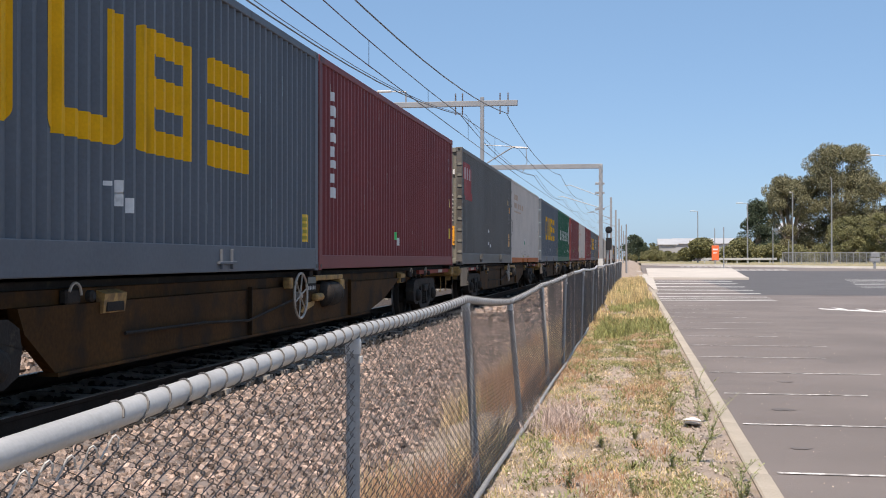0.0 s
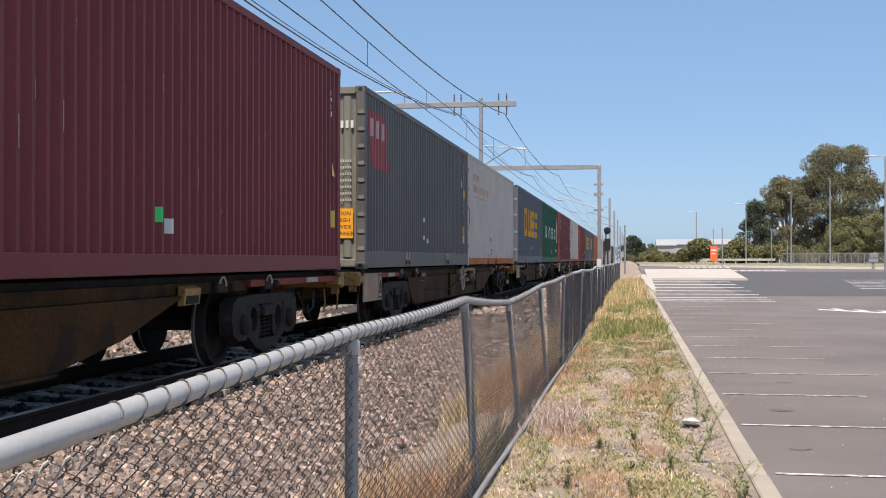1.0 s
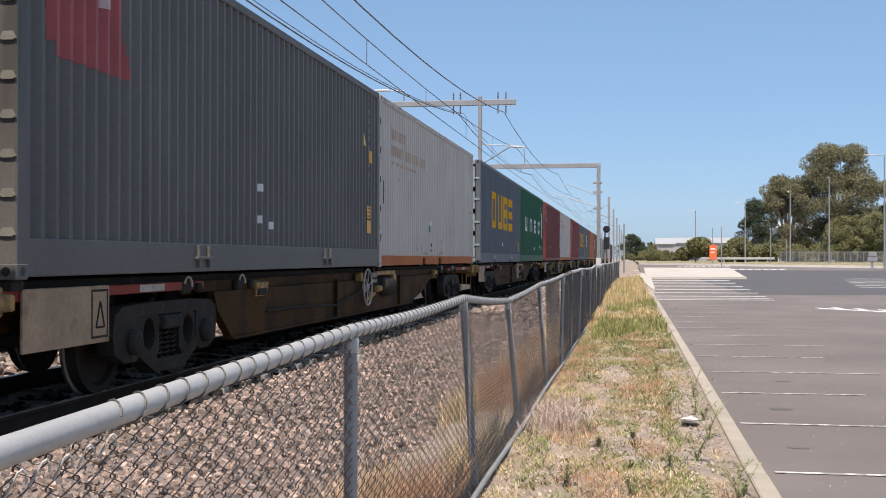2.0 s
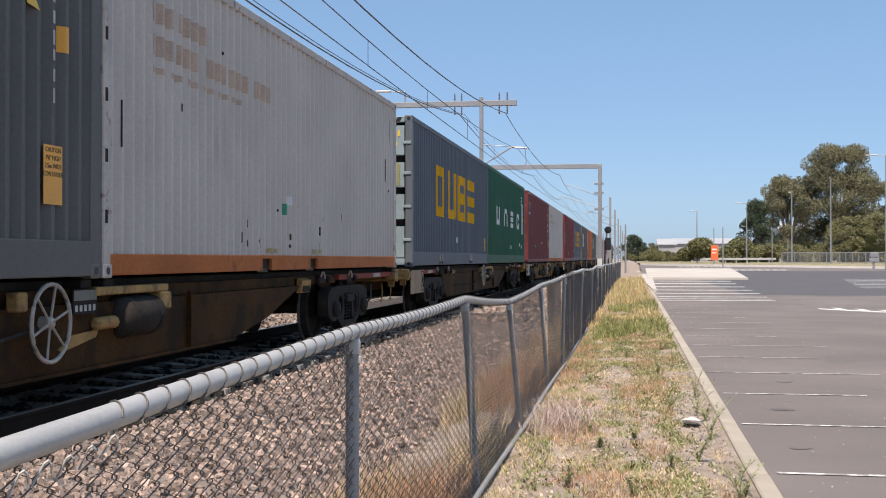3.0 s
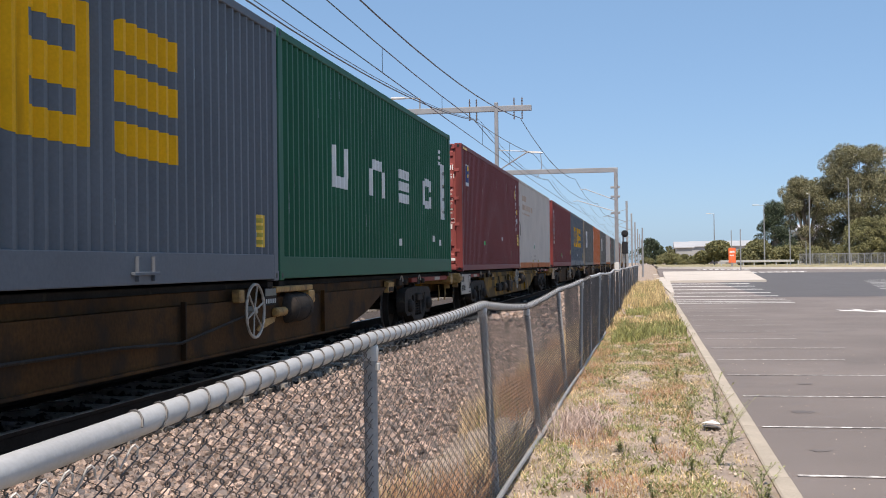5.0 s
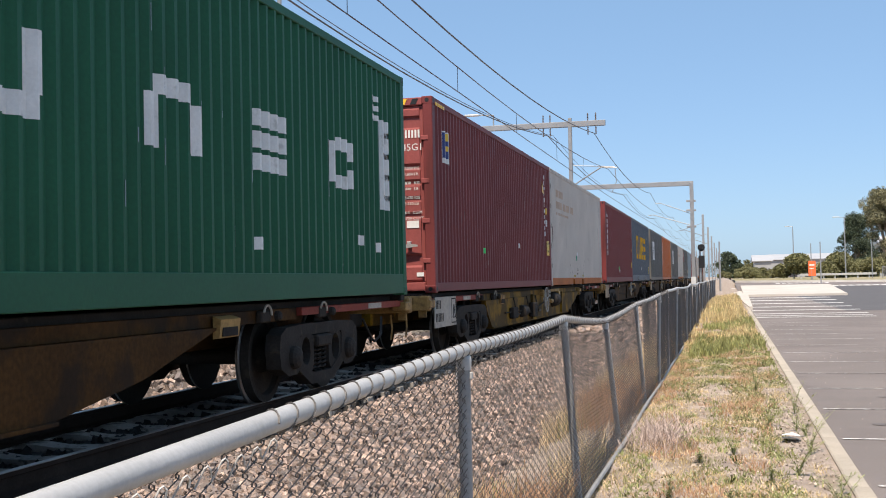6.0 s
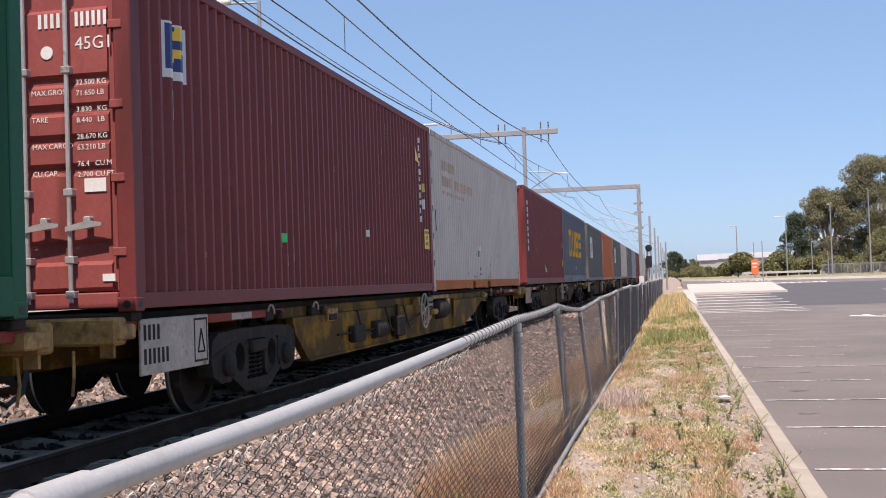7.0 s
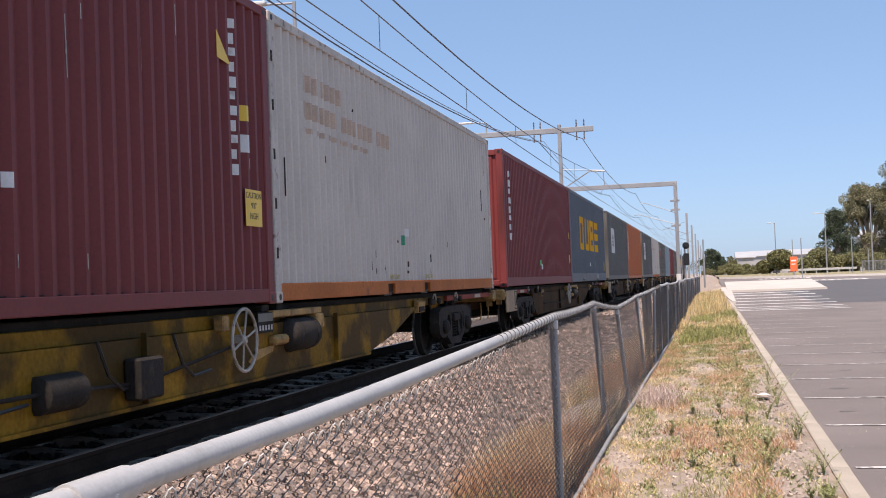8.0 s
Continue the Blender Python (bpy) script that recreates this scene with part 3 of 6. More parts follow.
def fence():
    f = thing("chain_link_fence", "galvanised chain-link fence with pipe top rail, posts leaning", "fence", kind="structure")
    # top rail from post to post
    ends = [-8.0, -3.0] + POST_Y
    for i in range(len(ends) - 1):
        a, b2 = ends[i], ends[i + 1]
        pts = [(rail_x(y), y, rail_z(y) - rail_sag(y)) for y in steps(a, b2, 14)]
        part("top_rail", Build().tube(pts, 0.0245, 14), M["galv"], f, smooth=True)
    # tie wire wound round the top rail
    for a, b2 in ((1.98, POST_Y[0]), (POST_Y[0], POST_Y[1]), (POST_Y[1], POST_Y[2]), (POST_Y[2], POST_Y[3]), (POST_Y[3], POST_Y[5])):
        pts = []
        m = int((b2 - a) / 0.105) * 12
        for k in range(m + 1):
            y = a + (b2 - a) * k / m
            t = 2 * math.pi * k / 12
            sag = rail_sag(y)
            pts.append((rail_x(y) + 0.0268 * math.cos(t), y, rail_z(y) - sag + 0.0268 * math.sin(t)))
        part("tie_wire", Build().tube(pts, 0.0022, 5), M["wire"], f, "wire wound round the rail")
    for y, top, lean in zip(POST_Y, POST_TOP, POST_LEAN):
        post = part("post", Build().tube([(FENCE_X - 0.005, y + 0.02, -0.1), (FENCE_X + lean, y, top - 0.02)], 0.0235, 12), M["post"], f, smooth=True)
        part("post_cap", Build().lathe([(-0.05, 0.027), (-0.012, 0.029), (0.0, 0.026), (0.012, 0.012)], "z", (FENCE_X + lean, y, top - 0.022), 12), M["galv"], post,
             smooth=True)
        part("clip", Build().box(FENCE_X + lean - 0.03, FENCE_X + lean + 0.032, y - 0.012, y + 0.012, top - 0.105, top - 0.08, 0.003), M["galv"], post)
    # bent-over wire ends along the top of the near mesh
    rng = random.Random(12)
    for k in range(50):
        y = -1.9 + k * 0.078 + rng.uniform(-0.012, 0.012)
        x, z = rail_x(y) + 0.030, rail_z(y) - 0.034 + rng.uniform(-0.006, 0.004)
        t = rng.uniform(-0.006, 0.006)
        part("wire_end", Build().tube([(x - 0.016, y - 0.012, z - 0.040), (x, y - 0.003 + t, z - 0.004), (x + 0.004, y + 0.002 + t, z), (x + 0.008, y + 0.006 + t, z - 0.006), (x + 0.004, y + 0.014, z - 0.022)], 0.0021, 4),
             M["galv"], f)
    # sleeve where two lengths of the top rail meet over a post
    y = -1.46
    sleeve = part("rail_sleeve", Build().tube([(rail_x(y), y - 0.10, rail_z(y) - rail_sag(y)), (rail_x(y), y + 0.08, rail_z(y) - rail_sag(y))], 0.0295, 14), M["galv"], f, smooth=True)
    part("sleeve_neck", Build().tube([(rail_x(y), y, rail_z(y) - 0.01), (rail_x(y), y, rail_z(y) - 0.14)], 0.031, 12), M["galv"], sleeve, smooth=True)
    part("post", Build().tube([(FENCE_X - 0.005, y, -0.1), (rail_x(y), y, rail_z(y) - 0.12)], 0.0235, 12), M["post"], f, smooth=True)
    # bottom rail
    for i in range(1, 8):
        a, b2 = POST_Y[i - 1] - (3 if i == 1 else 0), POST_Y[i]
        pts = [(FENCE_X + 0.03, y, 0.092 + 0.012 * math.sin(y * 1.1)) for y in steps(a, b2, 5)]
        part("bottom_rail", Build().tube(pts, 0.017, 8), M["post"], f, smooth=True)
    # chain link, bay by bay
    me = link_mesh(3.0, 1.12, 0.053, 0.0022, 5)
    spans = [-7.95, -4.95, -1.95, 1.05] + POST_Y
    for i in range(len(spans) - 1):
        y = spans[i]
        s = (spans[i + 1] - spans[i]) / 3.0
        z0 = 0.075
        top = (rail_z(y) + rail_z(spans[i + 1])) / 2
        dz = (rail_z(spans[i + 1]) - rail_z(y)) / (spans[i + 1] - spans[i])
        lean = (rail_x(y) + rail_x(spans[i + 1])) / 2 - FENCE_X
        m = Matrix(((1, 0, lean / 1.1, FENCE_X + 0.002), (0, s, 0, y), (0, dz * 0.9 * s, (top - z0 - 0.03) / 1.12, z0), (0, 0, 0, 1)))
        ob = part("chain_link", me, None, f, "diamond wire mesh")
        ob.data = me.copy()
        ob.data.transform(m)


# ---------------------------------------------------------------- grass
def blades(name, label, material, pts, h, w, seed, lean=0.45, kind="stuff"):
    """Tapered bent blades standing at the given points."""
    rng = np.random.default_rng(seed)
    n = len(pts)
    p = np.asarray(pts, float)
    hh = h * rng.uniform(0.4, 1.3, n)
    a = rng.uniform(0, 2 * np.pi, n)
    d = np.c_[np.cos(a), np.sin(a)] * (lean * hh * rng.uniform(0.1, 1.0, n))[:, None]
    b = rng.uniform(0, 2 * np.pi, n)
    side = np.c_[np.cos(b), np.sin(b)] * (w * rng.uniform(0.6, 1.4, n))[:, None] * 0.5
    v = np.zeros((n, 5, 3))
    v[:, :, :] = p[:, None, :]
    v[:, 0, :2] -= side
    v[:, 1, :2] += side
    v[:, 2, :2] += d * 0.35 + side * 0.8
    v[:, 3, :2] += d * 0.35 - side * 0.8
    v[:, 2:4, 2] += (hh * 0.55)[:, None]
    v[:, 4, :2] += d
    v[:, 4, 2] += hh
    k = 5 * np.arange(n)[:, None]
    faces = (np.array([[0, 1, 2, 3]]) + k).tolist() + (np.array([[3, 2, 4]]) + k).tolist()
    ob = new(name, fast_mesh(name, v.reshape(-1, 3), faces, material))
    return tagged(ob, label, "grass", kind=kind)


def clumped(n, x0, x1, y0, y1, scale, cut, seed, sign=1.0, off=0.0, strip=0.0):
    rng = np.random.default_rng(seed)
    out = []
    while len(out) < n:
        x = rng.uniform(x0, x1)
        u = rng.uniform(0, 1)
        y = y0 + (y1 - y0) * u ** 1.5
        share = strip if 0.02 < x + 0.1 * noise.noise((y * 1.7, 4.0, off)) < 0.48 or y > 15 else -strip
        if sign * noise.noise((x * scale * 1.3, y * scale * 0.45, off)) + 0.4 * noise.noise((x * 4.1, y * 2.6, off + 3.0)) + share + rng.uniform(-0.13, 0.13) - (0.30 if x > 0.36 + 0.12 * noise.noise((y * 0.9, 8.0, 1.0)) and y < 15 else 0.03) > cut:
            out.append((x, y, verge_height(x, y) - 0.01))
    return out


def grasses():
    blades("dry_grass", "straw-coloured dry grass on the verge", M["dry"], clumped(56000, -1.0, 0.66, 0.0, 30, 2.2, 0.0, 11), 0.036, 0.005, 21, 1.3)
    blades("dry_grass", "straw-coloured dry grass on the verge", M["dry"], clumped(8000, -1.0, 0.66, 24, 85, 0.9, 0.05, 12), 0.14, 0.016, 22, 0.9)
    blades("dry_grass", "straw-coloured dry grass on the verge", M["dry"], clumped(12000, -1.0, 0.66, -10, 0.4, 2.2, 0.0, 35), 0.04, 0.006, 35, 1.3)
    blades("green_grass", "green grass patches on the verge", M["grass"], clumped(6000, -0.9, 0.69, -10, 0.4, 2.6, 0.08, 36, 1.0, 5.0, 0.15), 0.045, 0.007, 36, 1.1)
    blades("matted_grass", "bleached matted grass on the verge", M["pale_straw"], clumped(16000, -1.0, 0.66, 0.0, 34, 1.4, 0.05, 31, 1.0, 12.0), 0.05, 0.006, 31, 1.5)
    blades("green_grass", "green grass patches on the verge", M["grass"], clumped(24000, -0.9, 0.69, 0.0, 32, 2.6, 0.08, 13, 1.0, 5.0, 0.15), 0.045, 0.006, 23, 1.1)
    blades("low_weeds", "low broad-leaved weeds among the grass on the verge", M["weed_leaf"], clumped(26000, -0.85, 0.69, 0.0, 30, 2.2, 0.14, 33, 1.0, 21.0, 0.26), 0.034, 0.018, 33, 1.5)
    blades("low_weeds", "low broad-leaved weeds among the grass on the verge", M["weed"], clumped(13000, -0.95, 0.69, 0.0, 30, 4.0, 0.18, 34, 1.0, 17.0, 0.05), 0.045, 0.013, 34, 1.2)
    blades("green_grass", "green grass patches on the verge", M["grass"], clumped(9000, -0.7, 0.69, 20, 80, 0.5, 0.08, 14, 1.0, 5.0), 0.15, 0.02, 24, 0.8)
    blades("red_grass", "reddish seeding grass on the verge", M["straw"], clumped(22000, -1.0, 0.6, 2.0, 34, 1.5, 0.10, 15, 1.0, 9.0), 0.065, 0.006, 25, 0.9)
    blades("tall_dry_grass", "tall dry grass behind the fence", M["pale_straw"], clumped(11000, -1.7, -0.98, 4.2, 26, 0.9, 0.02, 16, 1.0, 2.0), 0.27, 0.006, 26, 0.6)
    blades("tall_red_grass", "tall rust-coloured grass behind the fence", M["straw"], clumped(8500, -1.65, -0.98, 4.0, 22, 0.9, 0.06, 17, 1.0, 7.0), 0.28, 0.006, 27, 0.6)
    blades("tall_green_grass", "green grass behind the fence", M["grass"], clumped(1300, -1.65, -0.98, 2.6, 18, 0.9, 0.15, 18, 1.0, 4.0), 0.20, 0.007, 28, 0.6)
    rng = random.Random(6)
    pile = [(rng.gauss(-0.64, 0.14), rng.gauss(10.2, 0.45), 0.05) for _ in range(1000)]
    blades("dead_twigs", "bleached dead twigs heaped by the fence", M["twig"], pile, 0.16, 0.006, 30, 1.6)
    blades("end_grass", "tall straw grass at the end of the verge", M["dry"], clumped(3000, -0.95, 0.55, 36, 84, 0.6, 0.1, 19, 1.0, 6.0), 0.34, 0.014, 29, 0.5)


def weed(x, y, h, seed):
    """An upright weed: a stalk with side shoots and narrow leaves."""
    rng = random.Random(seed)
    w = thing("weed", "green upright weed growing by the kerb", "weed", "weeds on the verge", at=pose(x, y, verge_height(x, y) - 0.01, 0, 0, rng.uniform(0, 360)))
    lf = Build()
    for s in range(rng.randint(4, 7)):
        a = rng.uniform(0, 6.28)
        tilt = rng.uniform(0.15, 0.85)
        hh = h * rng.uniform(0.55, 1.0)
        pts = [(math.cos(a) * tilt * hh * t * t, math.sin(a) * tilt * hh * t * t, hh * t) for t in (0, 0.35, 0.7, 1.0)]
        part("stalk", Build().tube(pts, 0.0028, 4, r_end=0.001), M["weed"], w)
        for k in range(22):
            t = rng.uniform(0.1, 1.0)
            b = rng.uniform(0, 6.28)
            c = Vector((math.cos(a) * tilt * hh * t * t, math.sin(a) * tilt * hh * t * t, hh * t))
            ln = 0.034 * rng.uniform(0.6, 1.4)
            d = Vector((math.cos(b), math.sin(b), rng.uniform(0.0, 0.9))).normalized() * ln
            e = Vector((-math.sin(b), math.cos(b), 0)) * 0.005
            lf.add([tuple(c), tuple(c + d * 0.5 + e), tuple(c + d), tuple(c + d * 0.5 - e)], [(0, 1, 2, 3)])
    tagged(part("foliage", lf, M["weed"], w), kind="stuff")
    return w


def weeds():
    rng = random.Random(8)
    spots = [(0.60, 9.4, 0.42), (0.57, 10.8, 0.36), (0.63, 12.2, 0.42), (0.45, 8.3, 0.28), (0.25, 8.0, 0.22), (0.0, 7.1, 0.2), (0.35, 11.2, 0.3),
             (0.30, 14.6, 0.3), (0.55, 16.5, 0.38), (0.5, 19.0, 0.35), (0.2, 21.5, 0.35), (-0.1, 17.0, 0.3), (0.35, 6.2, 0.22), (0.62, 7.0, 0.3), (-0.35, 9.6, 0.24),
             (0.1, 5.6, 0.2), (0.6, 23.5, 0.4), (0.3, 26, 0.4), (0.0, 30, 0.4), (0.5, 33, 0.45), (-0.2, 37, 0.5), (0.4, 42, 0.5), (0.68, 5.2, 0.24)]
    for i in range(30):
        y = 4.0 + 34 * rng.random() ** 1.6
        spots.append((rng.choice((rng.uniform(0.30, 0.68), rng.uniform(-0.7, 0.4))), y, rng.uniform(0.10, 0.26)))
    for i, (x, y, h) in enumerate(spots):
        weed(x, y, h, 100 + i)


# ---------------------------------------------------------------- containers
LEN = 11.773
WIDE = 2.44


RIBS = 54
BENDS = (0.0, 0.22, 0.50, 0.72)      # where the sheet folds, as shares of one rib


def corrugation(y):
    """How far the side wall lies inside its outer plane at y along the container."""
    u = ((y - 0.15) * RIBS / (LEN - 0.3)) % 1.0
    d = 0.050
    if u < BENDS[1]:
        return 0.0
    if u < BENDS[2]:
        return d * (u - BENDS[1]) / (BENDS[2] - BENDS[1])
    if u < BENDS[3]:
        return d
    return d * (1 - (u - BENDS[3]) / (1 - BENDS[3]))


def breaks(y0, y1):
    p = (LEN - 0.3) / RIBS
    ys = [y0, y1]
    for i in range(RIBS + 1):
        for u in BENDS:
            y = 0.15 + (i + u) * p
            if y0 < y < y1:
                ys.append(y)
    return sorted(set(ys))


def side_wall(b, x, sgn, y0, y1, z0, z1, lift=0.0):
    """A corrugated sheet; with lift, paint on that sheet."""
    ys = breaks(y0, y1)
    k = len(ys)
    vs = [(x + sgn * (lift - corrugation(y)), y, z) for y in ys for z in (z0, z1)]
    b.add(vs, [(2 * i, 2 * i + 2, 2 * i + 3, 2 * i + 1) for i in range(k - 1)])


def painted(c, name, rects, material, label):
    """Painted shapes on the visible side wall, following its corrugation."""
    b = Build()
    for y0, y1, z0, z1 in rects:
        side_wall(b, WIDE / 2 - 0.010, 1, y0, y1, z0, z1, 0.004)
    return part(name, b, material, c, label)


def plate(c, name, y0, y1, z0, z1, material, label, words=(), ink="black", size=0.1):
    """A sticker on the side wall."""
    if not words:
        if y1 - y0 < 0.2:
            # small stickers sit on one rib, where they show
            p = (LEN - 0.3) / RIBS
            y0 = 0.15 + (round((y0 - 0.15) / p + 0.28) - 0.28) * p
            y1 = y0 + (0.105 if y1 - y0 > 0.09 else 0.07)
        return painted(c, name, [(y0, y1, z0, z1)], M[material], label)
    x = WIDE / 2 - 0.004
    ob = part(name, Build().box(x - 0.002, x, y0, y1, z0, z1), M[material], c, label)
    for i, wd in enumerate(words):
        text("wording", wd, size, M[ink], ob, pose(x + 0.001, (y0 + y1) / 2, z1 - size * (1.0 + 1.15 * i), 90, 0, 90), align="CENTER")
    return ob


def container(label, paint, height=2.96, sill=0.17, sill_paint=None, end_paint=None, end="ribs", rings=False, hazard=False, post_paint=None, hinges=False):
    """A forty-foot box: origin at the middle of its near bottom edge, length along y."""
    c = thing("shipping_container", label, "container", "containers on the train")
    P = M[paint]
    SP = M[sill_paint] if sill_paint else P
    EP = M[end_paint] if end_paint else P
    PP = M[post_paint] if post_paint else P
    hw = WIDE / 2
    for sgn in (1, -1):
        b = Build()
        side_wall(b, sgn * (hw - 0.010), sgn, 0.15, LEN - 0.15, sill, height - 0.09)
        part("side_wall", b, P, c)
        part("top_rail", Build().box(sgn * (hw - 0.06), sgn * hw, 0.12, LEN - 0.12, height - 0.10, height - 0.005, 0.008), PP, c)
        if sill_paint:
            # sill with two fork pockets
            for a, e in ((0.12, 4.10), (4.46, 6.12), (6.48, LEN - 0.12)):
                part("bottom_rail", Build().box(sgn * (hw - 0.05), sgn * hw, a, e, 0.02, sill, 0.008), SP, c, "faded orange sill")
            for a in (4.10, 6.12):
                # added black backing: its colour is the shade inside the pocket
                part("fork_pocket", Build().box(sgn * (hw - 0.09), sgn * (hw - 0.06), a - 0.02, a + 0.38, 0.0, sill), M["black"], c, "black backing that stands for the shade inside a fork pocket")
                part("pocket_lintel", Build().box(sgn * (hw - 0.05), sgn * (hw - 0.003), a, a + 0.36, sill - 0.04, sill, 0.004), SP, c, "faded orange lintel over a fork pocket")
        else:
            part("bottom_rail", Build().box(sgn * (hw - 0.05), sgn * (hw - 0.004), 0.12, LEN - 0.12, 0.02, sill, 0.008), SP, c)
        for y0, y1 in ((0.0, 0.16), (LEN - 0.16, LEN)):
            part("corner_post", Build().box(sgn * (hw - 0.15), sgn * (hw - 0.001), y0, y1, 0.10, height - 0.10, 0.012), PP, c)
            for z0 in (0.0, height - 0.118):
                cc = part("corner_casting", Build().box(sgn * (hw - 0.165), sgn * (hw + 0.003), y0 - 0.003 * (y0 == 0), y1 + 0.003 * (y0 > 0), z0, z0 + 0.118, 0.01), PP, c)
                yy, zz = (y0 + y1) / 2, z0 + 0.06
                part("casting_hole", Build().lathe([(0.0, 0.032), (0.003, 0.032)], "x", (sgn * (hw + 0.003), yy, zz), 10), M["black"], cc)
                if y0 == 0.0:
                    part("casting_hole", Build().lathe([(0.0, 0.034), (0.003, 0.034)], "y", (sgn * (hw - 0.08), -0.006, zz), 10), M["black"], cc)
    # roof, floor, end frames
    rb = Build()
    ys = steps(0.1, LEN - 0.1, 90)
    rb.add([(x, y, height - 0.03 + 0.014 * (i % 2)) for i, y in enumerate(ys) for x in (-hw + 0.04, hw - 0.04)],
           [(2 * i, 2 * i + 1, 2 * i + 3, 2 * i + 2) for i in range(90)])
    part("roof", rb, P, c)
    part("floor", Build().box(-hw + 0.05, hw - 0.05, 0.1, LEN - 0.1, 0.05, 0.16), M["bogie"], c, "dark steel underframe and floor")
    for y0, y1 in ((0.0, 0.12), (LEN - 0.12, LEN)):
        part("header", Build().box(-hw + 0.16, hw - 0.16, y0 + 0.01, y1, height - 0.13, height - 0.012, 0.01), EP, c)
        part("end_sill", Build().box(-hw + 0.16, hw - 0.16, y0 + 0.005, y1, 0.03, 0.16, 0.01), EP, c)
    part("far_wall", Build().box(-hw + 0.14, hw - 0.14, LEN - 0.09, LEN - 0.05, 0.15, height - 0.12), P, c)
    if end == "doors":
        for s in (-1, 1):
            x0, x1 = (-hw + 0.15, -0.006) if s < 0 else (0.006, hw - 0.15)
            door = part("door", Build().box(x0, x1, 0.05, 0.085, 0.17, height - 0.135, 0.004), EP, c)
            for za, zb in ((0.19, 0.40), (0.58, 1.13), (1.21, 1.38), (1.45, 1.62), (1.70, 1.86), (1.94, 2.48), (2.66, 2.78)):
                part("pressed_panel", Build().prism([(0.052, za - 0.02), (0.016, za + 0.015), (0.016, zb - 0.015), (0.052, zb + 0.02)], "x", x0 + 0.06, x1 - 0.06), EP, door)
            for xr in (s * 0.29, s * 0.67):
                rod = part("lock_rod", Build().tube([(xr, -0.03, 0.08), (xr, -0.03, height - 0.08)], 0.019, 8), M["steel"], door, "galvanised lock rod", True)
                for z in (0.12, 0.40, 0.95, 1.95, 2.70):
                    part("rod_guide", Build().box(xr - 0.04, xr + 0.04, -0.055, 0.03, z, z + 0.06, 0.006), M["steel"], rod)
                part("door_handle", Build().prism([(xr - 0.02, 0.66), (xr + 0.30, 0.70), (xr + 0.30, 0.725), (xr + 0.18, 0.745), (xr - 0.02, 0.70)], "y", -0.07, -0.052), M["steel"], rod)
                part("handle_catch", Build().box(xr + 0.13, xr + 0.19, -0.06, 0.03, 0.68, 0.78, 0.01), M["steel"], rod)
            for z in (0.45, 1.05, 1.65, 2.3):
                xh = s * (hw - 0.13)
                part("hinge", Build().box(xh - 0.06, xh + 0.06, -0.012, 0.05, z, z + 0.07, 0.006), EP, door)
    elif end == "ribs":
        nw = part("near_wall", Build().box(-hw + 0.14, hw - 0.14, 0.06, 0.085, 0.15, height - 0.12), EP, c)
        n = 10
        for i in range(n):
            x = -hw + 0.2 + (WIDE - 0.4) * (i + 0.5) / n
            part("rib", Build().prism([(x - 0.08, 0.061), (x - 0.045, 0.022), (x + 0.045, 0.022), (x + 0.08, 0.061)], "z", 0.2, height - 0.16), EP, nw)
    else:
        # dark colour on the inner wall paints the shade of the gaps
        part("near_wall", Build().box(-hw + 0.14, hw - 0.14, 0.19, 0.21, 0.15, height - 0.12), M["bogie"], c, "inner wall behind the end panels, coloured dark as the recess's shade")
        for za, zb in ((0.17, 0.80), (0.92, 1.43), (1.55, 2.06), (2.18, 2.78)):
            part("wall_panel", Build().prism([(0.192, za), (0.018, za + 0.015), (0.018, zb - 0.015), (0.192, zb)], "x", -hw + 0.17, hw - 0.17), EP, c)
    if rings:
        for k in range(9):
            z = 0.32 + k * 0.275
            b = Build().prism([(hw - 0.13, z), (hw - 0.10, z + 0.05), (hw - 0.03, z + 0.05), (hw - 0.005, z), (hw - 0.03, z - 0.012), (hw - 0.10, z - 0.012)], "y", -0.018, 0.01)
            part("lashing_ring", b, EP, c)
    if hinges:
        for z in (0.5, 1.15, 1.8, 2.4):
            part("hinge", Build().box(hw - 0.19, hw - 0.03, -0.02, 0.03, z, z + 0.06, 0.008), EP, c)
    if hazard:
        for k in range(12):
            x = -hw + 0.17 + k * 0.175
            b = Build().prism([(x, height - 0.115), (x + 0.09, height - 0.115), (x + 0.13, height - 0.03), (x + 0.04, height - 0.03)], "y", 0.004, 0.0095)
            part("hazard_stripe", b, M["caution" if k % 2 == 0 else "black"], c, "yellow and black hazard stripe")
    return c


def bars(c, name, y, z0, z1, n, w, material, label):
    """A column of small upright bars, standing for a line of small writing that runs down the wall."""
    step = (z1 - z0) / n
    for i in range(n):
        b = Build()
        k = 0.12 + 0.10 * ((i * 7) % 3)
        side_wall(b, WIDE / 2 - 0.010, 1, y, y + w * (1 - 0.2 * ((i * 5) % 2)), z0 + i * step + step * k, z0 + (i + 1) * step - step * 0.12, 0.004)
        part("mark", b, M[material], c, label)


def end_bars(c, x0, x1, z, h, n, material, label):
    """A row of bars on the near end."""
    s = (x1 - x0) / n
    for i in range(n):
        part("mark", Build().box(x0 + i * s + 0.15 * s, x0 + (i + 0.7) * s, 0.008, 0.0145, z, z + h), M[material], c, label)


